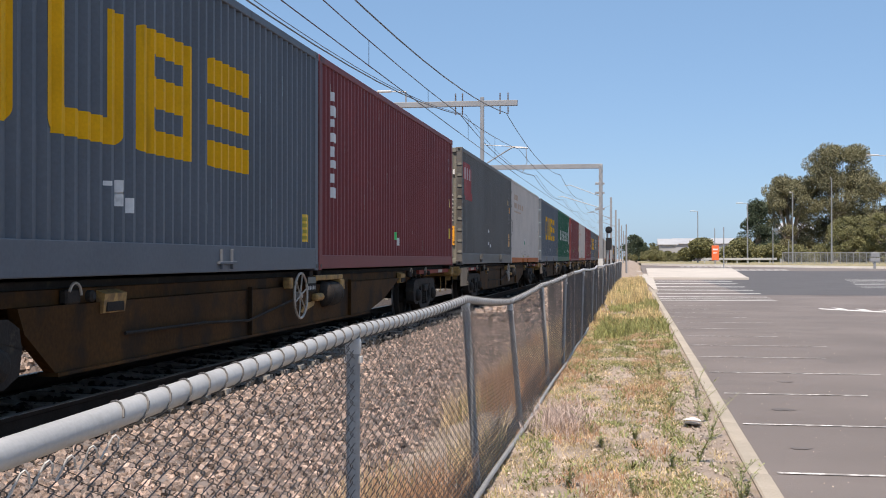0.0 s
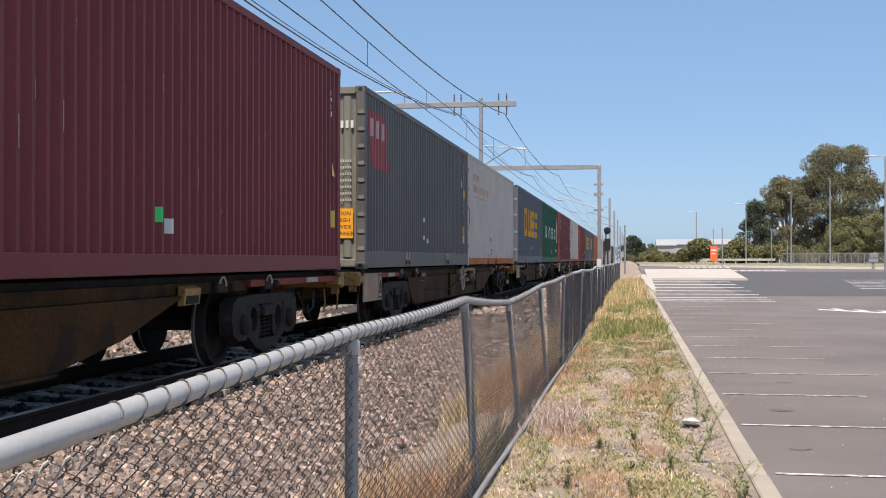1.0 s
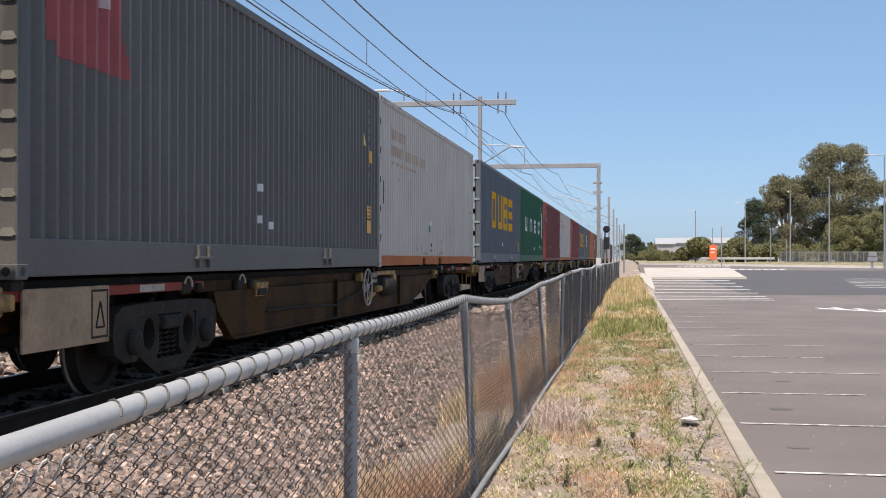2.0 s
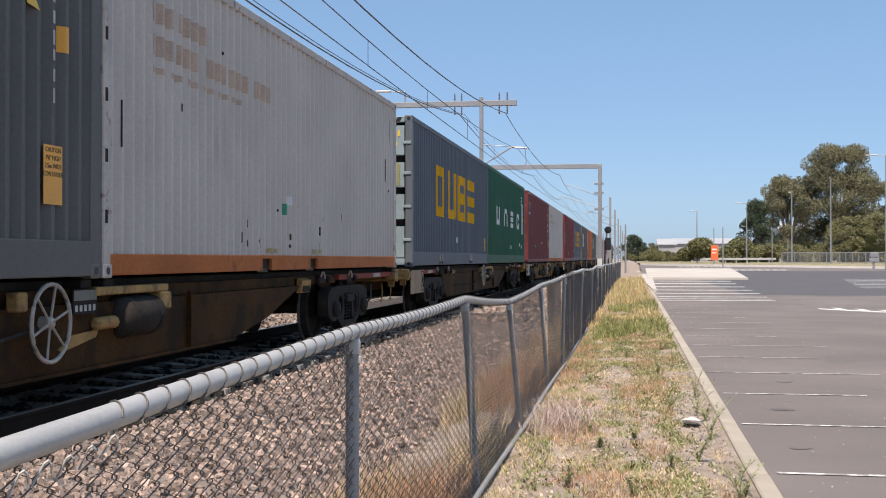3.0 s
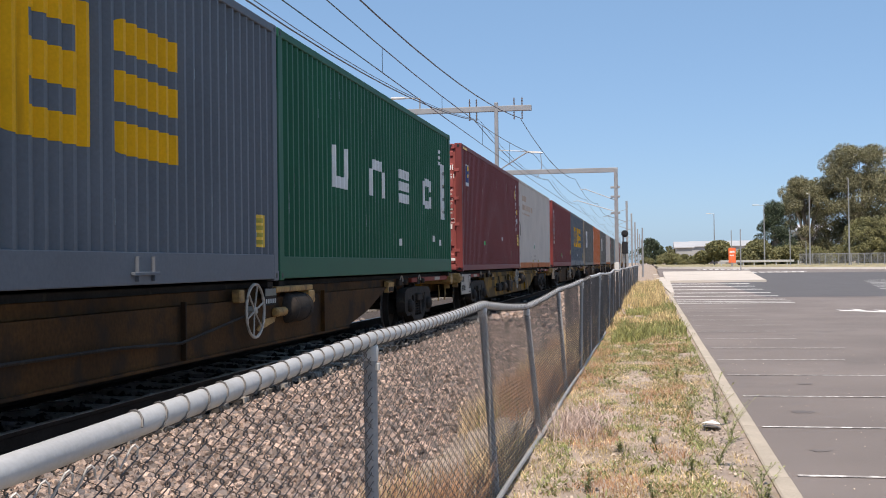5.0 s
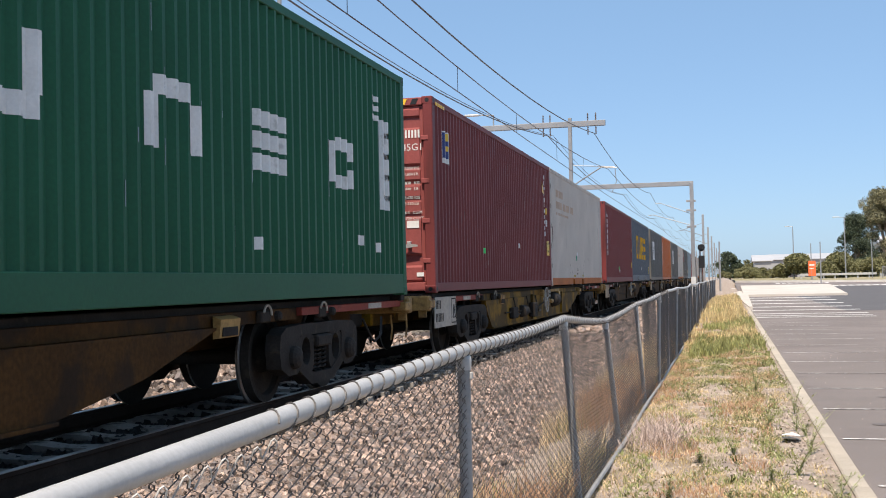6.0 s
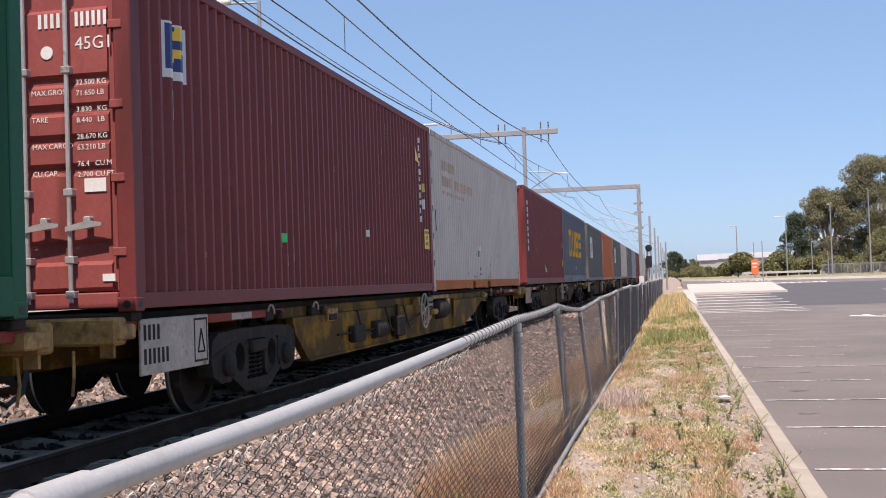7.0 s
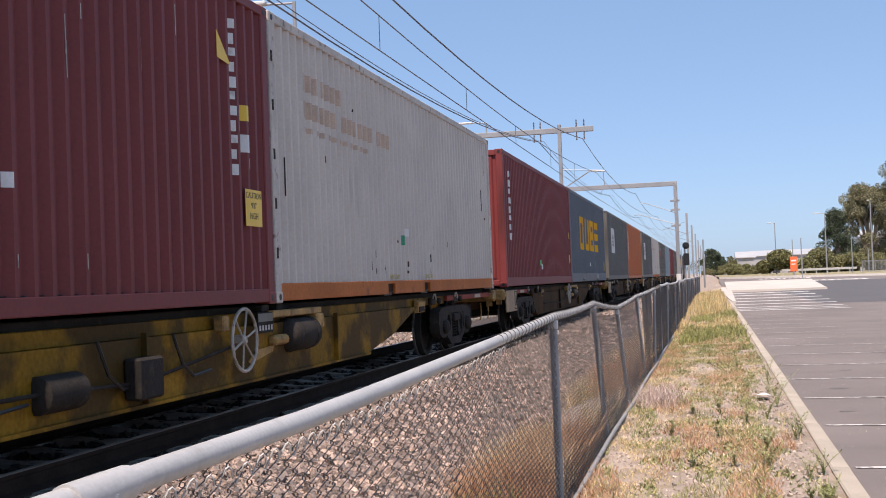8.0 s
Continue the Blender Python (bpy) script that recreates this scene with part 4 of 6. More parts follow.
def rounded(b, y0, y1, z0, z1, r, corners="abcd", lift=0.004):
    """Paint on the side wall with rounded corners: a, b at the low end (bottom, top), c, d at the far end."""
    def inset(y, k0, k1):
        near = y0 + r - y
        if near <= 0:
            near, k0, k1 = y - y1 + r, *"cd"
        cut = r - math.sqrt(max(r * r - near * near, 0.0)) if near > 0 else 0.0
        return cut * (k0 in corners), cut * (k1 in corners)
    arc = [r * (1 - math.cos(math.pi * i / 16)) for i in range(9)]
    ys = sorted({round(y, 5) for y in breaks(y0, y1) + [y0 + q for q in arc] + [y1 - q for q in arc]})
    vs = []
    for y in ys:
        lo, hi = inset(y, "a", "b")
        x = WIDE / 2 - 0.010 + lift - corrugation(y)
        vs += [(x, y, z0 + lo), (x, y, z1 - hi)]
    b.add(vs, [(2 * i, 2 * i + 2, 2 * i + 3, 2 * i + 1) for i in range(len(ys) - 1)])
    return b


def block_shapes(c, z0=1.10, z1=2.22):
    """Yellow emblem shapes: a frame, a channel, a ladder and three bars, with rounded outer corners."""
    t, tv, r = 0.25, 0.22, 0.13
    m = (z0 + z1) / 2
    b = rounded(Build(), 2.72, 2.72 + t, z0, z1, r * 0.9, "ab")
    rounded(b, 3.95 - t, 3.95, z0, z1, r * 0.9, "cd")
    for za in (z0, z1 - tv):
        side_wall(b, WIDE / 2 - 0.010, 1, 2.72 + t, 3.95 - t, za, za + tv, 0.004)
    part("emblem_frame", b, M["yellow"], c, "yellow square frame emblem shape")
    b = rounded(Build(), 4.40, 4.40 + t, z0, z1, r * 0.9, "a")
    rounded(b, 5.68 - t, 5.68, z0, z1, r * 0.9, "c")
    side_wall(b, WIDE / 2 - 0.010, 1, 4.40 + t, 5.68 - t, z0, z0 + tv, 0.004)
    part("emblem_channel", b, M["yellow"], c, "yellow channel emblem shape")
    b = rounded(Build(), 5.98, 5.98 + 0.34, z0, z1, r, "ab")
    rounded(b, 7.31 - 0.27, 7.31, z0, z1, r, "cd")
    for za, zb in ((z0, z0 + tv), (m - 0.14, m + 0.14), (z1 - tv, z1)):
        side_wall(b, WIDE / 2 - 0.010, 1, 5.98 + 0.34, 7.31 - 0.27, za, zb, 0.004)
    part("emblem_ladder", b, M["yellow"], c, "yellow ladder emblem shape")
    for za, zb, k in ((z0, z0 + 0.27, "a"), (m - 0.13, m + 0.13, ""), (z1 - 0.27, z1, "b")):
        part("emblem_bar", rounded(Build(), 7.68, 8.95, za, zb, r, k), M["yellow"], c, "yellow emblem bar")


def blue_container():
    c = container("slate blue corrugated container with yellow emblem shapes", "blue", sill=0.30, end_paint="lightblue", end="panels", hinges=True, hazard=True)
    block_shapes(c)
    for y in (3.1, 7.9):
        part("lashing_bracket", Build().box(WIDE / 2 - 0.01, WIDE / 2 + 0.035, y, y + 0.5, 0.10, 0.13, 0.004), M["blue"], c)
        for k in (0.08, 0.40):
            part("lashing_bracket", Build().box(WIDE / 2 - 0.01, WIDE / 2 + 0.03, y + k, y + k + 0.03, 0.05, 0.26, 0.004), M["blue"], c)
    painted(c, "caution_decal", [(11.1, 11.38, 0.38, 0.74)], M["caution"], "yellow caution sticker with dark bars")
    for k in range(4):
        part("decal_mark", rounded(Build(), 11.14, 11.34, 0.41 + k * 0.08, 0.46 + k * 0.08, 0.01, "", 0.007), M["stencil"], c, "dark bar on the sticker")
    scratches(c, 12, 6, "lightblue")
    plate(c, "patch", 5.80, 5.88, 0.55, 0.68, "letter", "white sticker")
    end_bars(c, 0.40, 0.98, 2.55, 0.12, 8, "caution", "yellow bar of the number")
    text("size_code", "4EG1", 0.15, M["caution"], c, pose(0.60, 0.012, 2.36, 90), "yellow size code")
    for k in range(8):
        end_bars(c, 0.58, 0.98, 1.60 + k * 0.055, 0.036, 9, "stencil", "dull yellow weight table bars")
    return c


def maroon_container():
    c = container("maroon corrugated container with white writing down its edge", "red", sill=0.21)
    bars(c, "white_writing", 0.72, 1.01, 2.57, 8, 0.26, "letter", "white vertical writing as bars")
    scratches(c, 14, 4)
    plate(c, "sticker", 5.10, 5.27, 0.50, 0.64, "sticker_green", "green sticker")
    plate(c, "sticker", 5.35, 5.52, 0.40, 0.54, "letter", "white sticker")
    bars(c, "number_bars", 11.08, 1.35, 2.75, 11, 0.06, "letter", "white vertical number as bars")
    bars(c, "number_bars", 11.33, 2.2, 2.6, 4, 0.055, "letter", "white vertical number as bars")
    plate(c, "decal", 11.30, 11.45, 0.62, 0.86, "caution", "yellow sticker")
    part("triangle_decal", Build().prism([(11.30, 1.36), (11.46, 1.35), (11.30, 1.55)], "x", WIDE / 2 - 0.006, WIDE / 2 - 0.003), M["caution"], c, "yellow triangle")
    return c


def grey_container():
    c = container("dull grey corrugated container with a faded red emblem", "grey", sill=0.30, end_paint="beige", end="ribs", rings=True, post_paint="grey")
    field = [(0.30 + 0.34 * k * k / 81, 1.66 + 0.24 * k / 9 - (0.05 if k < 1 else 0.0), 2.62 - 0.105 * (k + 1), 2.62 - 0.105 * k) for k in range(9)]
    painted(c, "emblem_field", field, M["logo_red"], "faded red emblem field, tapering downward")
    for y in (0.42, 0.86, 1.26):
        part("emblem_block", rounded(Build(), y, y + 0.30, 2.20, 2.50, 0.1, lift=0.007), M["logo_pale"], c, "faded pale emblem block")
    for y in (3.4, 8.2):
        for k in (0.0, 0.28):
            part("lashing_bracket", Build().box(WIDE / 2 - 0.01, WIDE / 2 + 0.03, y + k, y + k + 0.05, 0.06, 0.28, 0.004), M["grey"], c)
        part("lashing_bracket", Build().box(WIDE / 2 - 0.01, WIDE / 2 + 0.035, y - 0.05, y + 0.4, 0.14, 0.17, 0.004), M["grey"], c)
    for y, z in ((5.5, 0.93), (5.3, 0.56), (5.8, 0.50)):
        plate(c, "sticker", y, y + 0.10, z, z + 0.09, "letter", "torn white sticker")
    plate(c, "caution_decal", 10.86, 11.14, 0.56, 1.0, "orange_decal", "orange caution sticker", ("CAUTION", "9'6\" HIGH", "2.5m WIDE", "CONTAINER"), size=0.052)
    bars(c, "number_bars", 11.0, 1.3, 2.6, 9, 0.06, "weight_mark", "white vertical number as bars")
    plate(c, "decal", 11.2, 11.29, 1.72, 1.92, "orange_decal", "small orange sticker")
    part("triangle_decal", Build().prism([(10.62, 1.98), (10.80, 1.96), (10.62, 2.18)], "x", WIDE / 2 - 0.006, WIDE / 2 - 0.003), M["caution"], c, "yellow triangle")
    end_bars(c, 0.55, 1.05, 2.28, 0.12, 6, "letter", "white number bars")
    end_bars(c, 0.5, 0.72, 2.10, 0.09, 4, "letter", "white number bars")
    for k in range(7):
        end_bars(c, 0.52, 1.0, 1.10 + k * 0.105, 0.04, 12, "weight_mark", "white weight table bars")
    card = part("caution_card", Build().box(0.55, 1.02, 0.006, 0.014, 0.50, 0.98), M["orange_decal"], c, "orange caution card with black words")
    for i, wd in enumerate(("CAUTION", "9'6\" HIGH", "2.5m WIDE", "CONTAINER")):
        text("wording", wd, 0.088, M["black"], card, pose(0.785, 0.005, 0.87 - i * 0.108, 90), align="CENTER")
    return c


def white_container():
    c = container("weathered white corrugated container with an orange sill", "white", sill=0.20, sill_paint="rail_orange", post_paint="white_rust")
    for y0, y1, z in ((1.0, 1.5, 2.3), (1.62, 1.9, 2.3), (2.0, 2.4, 2.3), (1.0, 1.5, 2.0), (1.6, 2.2, 2.0), (2.3, 2.9, 2.0), (3.0, 3.7, 2.0), (3.8, 4.4, 2.0)):
        painted(c, "faded_block", [(y0, y1, z, z + 0.19)], M["faded"], "faded orange block of writing")
    for i in range(6):
        painted(c, "faded_dash", [(1.0 + i * 0.42, 1.3 + i * 0.42, 1.84, 1.90)], M["faded"], "faded dash of small writing")
    for y in (4.22, 6.20):
        text("stencil", "EMPTY ONLY", 0.085, M["stencil"], c, pose(WIDE / 2 - 0.004, y, 0.225, 90, 0, 90), "dull yellow stencilled words")
    rng = random.Random(4)
    for i in range(34):
        y, z = rng.uniform(3.4, 7.0), 0.26 + 0.5 * rng.random() ** 1.5
        if i > 24:
            y, z = rng.uniform(0.3, LEN - 0.4), rng.uniform(0.4, 2.6)
        painted(c, "scrape", [(y, y + rng.uniform(0.014, 0.045), z, z + rng.uniform(0.03, 0.14))], M["rust" if i % 3 else "bogie"], "dark rusty scrape")
    for y, z in ((10.95, 1.5), (0.35, 1.1), (11.2, 2.2)):
        painted(c, "scrape", [(y, y + 0.016, z, z + 0.4)], M["bogie"], "long dark scrape")
    for z in (0.45, 0.95, 1.45, 1.95, 2.45):
        part("lashing_slot", Build().box(WIDE / 2 - 0.006, WIDE / 2 + 0.004, 0.03, 0.075, z, z + 0.11, 0.003), M["bogie"], c, "dark lashing slot in the corner post")
    plate(c, "sticker", 5.02, 5.16, 0.70, 0.84, "sticker_dull", "green sticker")
    plate(c, "sticker", 5.24, 5.36, 0.83, 0.94, "letter", "pale sticker")
    return c


def green_container():
    c = container("bottle green corrugated container with white block letters as shapes", "green", sill=0.28)
    t = 0.22
    z0, z1 = 1.25, 1.83
    m = (z0 + z1) / 2
    painted(c, "white_channel", [(2.34, 2.34 + t, z0 + 0.16, z1), (3.2 - t, 3.2, z0 + 0.16, z1), (2.40, 3.14, z0, z0 + 0.16)], M["letter"], "white channel emblem shape")
    painted(c, "white_arch", [(4.57, 4.57 + t, z0, z1 - 0.16), (5.5 - t, 5.5, z0, z1 - 0.16), (4.7, 5.37, z1 - 0.16, z1)], M["letter"], "white arch emblem shape")
    for za in (z0, m - 0.08, z1 - 0.16):
        painted(c, "white_bar", [(6.64, 7.52, za, za + 0.16)], M["letter"], "white emblem bar")
    painted(c, "white_bracket", [(8.69, 8.69 + t, z0 + 0.06, z1 - 0.06), (8.69 + t, 9.4, z0, z0 + 0.15), (8.69 + t, 9.4, z1 - 0.15, z1), (9.4, 9.62, z1 - 0.24, z1 - 0.02),
                                 (9.4, 9.62, z0 + 0.02, z0 + 0.24)], M["letter"], "white bracket emblem shape")
    painted(c, "white_panel", [(10.72, 11.15, 1.10, 2.25)], M["letter"], "white panel with dark marks")
    for k in range(4):
        painted(c, "dark_mark", [(10.80 + 0.04 * (k % 2), 11.04, 1.22 + 0.27 * k, 1.29 + 0.27 * k)], M["black"], "dark mark on the white panel")
    for i in range(3):
        bars(c, "number_bars", 10.35 + 0.01 * i, 2.2 + 0.12 * i, 2.29 + 0.12 * i, 1, 0.34, "letter", "white number bars")
    scratches(c, 22, 5, "lightblue")
    for y, z in ((6.6, 0.5), (10.4, 0.55), (9.7, 0.62)):
        plate(c, "sticker", y, y + 0.22, z, z + 0.12, "letter", "torn white sticker")
    return c


def oxide_container():
    c = container("oxide red corrugated container with doors facing the next wagon", "red2", sill=0.15, end_paint="red_faded", end="doors", hazard=True)
    painted(c, "emblem_border", [(0.72, 1.18, 2.02, 2.10), (0.72, 1.18, 2.50, 2.52), (0.72, 0.75, 2.10, 2.50), (1.15, 1.18, 2.10, 2.50)], M["letter"], "white border of the square emblem")
    flash = [(0.84, 0.92), (0.83, 0.93), (0.83, 0.95), (0.84, 1.02), (0.84, 1.05), (0.86, 0.90), (0.85, 0.94), (0.86, 1.06), (0.90, 1.09), (0.96, 1.08)]
    rows = [(p, q, 2.10 + i * 0.04, 2.14 + i * 0.04) for i, (p, q) in enumerate(flash)]
    painted(c, "emblem_field", [(0.75, p, u, v) for p, q, u, v in rows] + [(q, 1.15, u, v) for p, q, u, v in rows], M["logo_blue"], "dark blue emblem field")
    painted(c, "emblem_flash", rows, M["caution"], "yellow emblem flash")
    scratches(c, 26, 3)
    plate(c, "sticker", 3.6, 3.78, 0.66, 0.76, "sticker_green", "green sticker")
    plate(c, "sticker", 7.25, 7.32, 0.84, 0.94, "letter", "white sticker")
    bars(c, "number_bars", 10.92, 1.2, 2.7, 11, 0.06, "letter", "white vertical number as bars")
    bars(c, "number_bars", 11.27, 2.25, 2.65, 4, 0.055, "letter", "white vertical number as bars")
    plate(c, "decal", 11.22, 11.4, 1.75, 1.9, "caution", "yellow sticker")
    plate(c, "decal", 11.22, 11.4, 1.45, 1.62, "letter", "white sticker")
    plate(c, "caution_decal", 11.1, 11.5, 0.75, 1.1, "caution", "yellow caution sticker", ("CAUTION", "9'6\"", "HIGH"), size=0.085)
    part("triangle_decal", Build().prism([(10.55, 2.25), (10.85, 2.22), (10.55, 2.5)], "x", WIDE / 2 - 0.006, WIDE / 2 - 0.003), M["caution"], c, "yellow triangle")
    end_bars(c, 0.40, 0.62, 2.34, 0.12, 4, "letter", "white bar of the number")
    end_bars(c, 0.73, 1.03, 2.34, 0.12, 6, "letter", "white bar of the number")
    text("size_code", "45G1", 0.15, M["letter"], c, pose(0.73, 0.012, 2.15, 90), "white size code")
    part("round_seal", Build().lathe([(0.008, 0.055), (0.014, 0.055)], "y", (0.48, 0, 2.14), 16), M["letter"], c, "round white seal")
    for i, (word, a, b2) in enumerate((("MAX.GROSS", "32.500 KG", "71.650 LB"), ("TARE", "3.830 KG", "8.440 LB"), ("MAX.CARGO", "28.670 KG", "63.210 LB"), ("CU.CAP.", "76.4 CU.M", "2.700 CU.FT"))):
        z = 1.86 - i * 0.222
        for dz, both in ((0.0, a), (0.088, b2)):
            number, unit = both.split(" ")
            text("weight_figure", number, 0.062, M["letter"], c, pose(0.73, 0.012, z - dz, 90), "white weight marking")
            text("weight_unit", unit, 0.062, M["letter"], c, pose(0.915 if len(unit) < 4 else 0.885, 0.012, z - dz, 90), "white weight unit")
        text("weight_word", word, 0.062, M["letter"], c, pose(0.33, 0.012, z - 0.07, 90), "white weight heading")
    part("data_plate", Build().box(0.79, 0.98, 0.006, 0.0135, 0.98, 1.09), M["letter"], c, "white plate")
    part("data_plate", Build().box(0.93, 1.04, 0.006, 0.0135, 0.25, 0.31), M["letter"], c, "white plate")
    for k in range(5):
        part("hazard_dash", Build().box(WIDE / 2 - 0.003, WIDE / 2 + 0.0035, 0.22 + k * 0.12, 0.29 + k * 0.12, 2.845, 2.895), M["caution"], c, "yellow hazard dash")
    return c


def scratches(c, n, seed, material="plate", low=0.3, high=2.6):
    """Thin pale scratches down the ridges of the side wall."""
    rng = random.Random(seed)
    p = (LEN - 0.3) / RIBS
    for i in range(n):
        y = 0.15 + p * rng.randint(1, RIBS - 2) + rng.uniform(0.01, 0.05)
        z = rng.uniform(low, high)
        painted(c, "scratch", [(y, y + rng.uniform(0.006, 0.014), z, z + rng.uniform(0.05, 0.28))], M[material], "pale scratch")


def plain_container(label, paint, marks="letter"):
    c = container(label, paint, sill=0.16)
    bars(c, "number_bars", 0.75, 1.0, 2.5, 8, 0.24, marks, "vertical writing as bars")
    return c


def emblem_container():
    c = container("dark grey container with a pale round emblem", "grey", sill=0.2)
    painted(c, "emblem", [(2.0, 3.6, 1.2, 2.3)], M["letter"], "pale square emblem")
    painted(c, "emblem_core", [(2.4, 3.2, 1.5, 2.0)], M["grey"], "dark core of the emblem")
    return c


# ---------------------------------------------------------------- wagons
PITCH = 25.184           # from wagon to wagon
DECK = 1.34             # height of the deck over the ground
WHEEL_R = 0.46


def holed(b, x0, x1, ya, yb, za, zb, cy, cz, r, n=16):
    """A plate in the y-z plane with a round hole through it."""
    inner, outer = [], []
    for k in range(n):
        t = 2 * math.pi * (k + 0.5) / n
        c, d = math.cos(t), math.sin(t)
        inner.append((cy + r * c, cz + r * 1.15 * d))
        s = min(((yb - cy) if c > 0 else (ya - cy)) / c, ((zb - cz) if d > 0 else (za - cz)) / d)
        outer.append((cy + s * c, cz + s * d))
    vs = [(x, *p) for x in (x0, x1) for ring in (inner, outer) for p in ring]
    fs = []
    for k in range(n):
        j = (k + 1) % n
        fs += [(k, j, n + j, n + k), (2 * n + k, 3 * n + k, 3 * n + j, 2 * n + j), (k, 2 * n + k, 2 * n + j, j), (n + k, n + j, 3 * n + j, 3 * n + k)]
    b.add(vs, fs)


def bogie(wagon, y):
    g = part("bogie", Build().box(-0.8, 0.8, -0.20, 0.20, 0.72, 0.98, 0.03), M["bogie"], wagon, "black cast steel three-piece bogie", at=pose(0, y, 0))
    for sgn in (-1, 1):
        x0, x1 = sorted((sgn * 0.96, sgn * 1.12))
        b = Build()
        b.prism([(-1.24, 0.84), (-1.20, 1.00), (-1.05, 1.07), (-0.55, 1.09), (0.55, 1.09), (1.05, 1.07), (1.20, 1.00), (1.24, 0.84), (0.66, 0.97), (-0.66, 0.97)], "x", x0, x1)
        for q in (-1, 1):
            b.prism([(q * 1.24, 0.85), (q * 0.66, 0.975), (q * 0.64, 0.66), (q * 0.76, 0.58), (q * 1.0, 0.58), (q * 1.2, 0.66)], "x", x0, x1)
            holed(b, x0 + 0.01, x1 - 0.01, *sorted((q * 0.24, q * 0.67)), 0.56, 0.975, q * 0.47, 0.80, 0.13)
        b.prism([(-0.72, 0.62), (-0.34, 0.44), (0.34, 0.44), (0.72, 0.62), (0.66, 0.72), (0.28, 0.56), (-0.28, 0.56), (-0.66, 0.72)], "x", x0, x1)
        fr = part("side_frame", b, M["bogie"], g)
        for k in (-0.16, 0.0, 0.16):
            pts = [(sgn * 1.04 + 0.055 * math.cos(t), k + 0.055 * math.sin(t), 0.56 + 0.28 * i / 48) for i, t in enumerate(0.785 * i for i in range(49))]
            part("spring", Build().tube(pts, 0.012, 5), M["bogie"], fr)
        part("bolster_end", Build().box(x0 - 0.02, x1 + 0.04, -0.23, 0.23, 0.83, 0.96, 0.02), M["bogie"], fr)
        for k in (-0.87, 0.87):
            part("axle_box", Build().lathe([(0, 0.12), (sgn * 0.10, 0.12), (sgn * 0.13, 0.10), (sgn * 0.15, 0.05)], "x", (sgn * 1.06, k, RAIL_TOP + WHEEL_R), 14), M["bogie"], fr)
    for k in (-0.87, 0.87):
        b = Build().lathe([(-1.0, 0.07), (1.0, 0.07)], "x", (0, 0, 0), 12)
        for sgn in (-1, 1):
            b.lathe([(sgn * 0.69, 0.0), (sgn * 0.69, WHEEL_R + 0.028), (sgn * 0.715, WHEEL_R + 0.026), (sgn * 0.725, WHEEL_R), (sgn * 0.82, WHEEL_R - 0.004),
                     (sgn * 0.82, 0.39), (sgn * 0.765, 0.37), (sgn * 0.765, 0.16), (sgn * 0.86, 0.13), (sgn * 0.86, 0.0)], "x", (0, 0, 0), 32)
        w = part("wheelset", b, M["bogie"], g, "dark steel wheels on an axle", True, at=pose(0, k, RAIL_TOP + WHEEL_R))
        w.data.materials.append(M["tread"])
        for face in w.data.polygons:
            r = math.hypot(face.center.y, face.center.z)
            if WHEEL_R - 0.02 < r and 0.69 < abs(face.center.x) < 0.735:
                face.material_index = 1
    return g


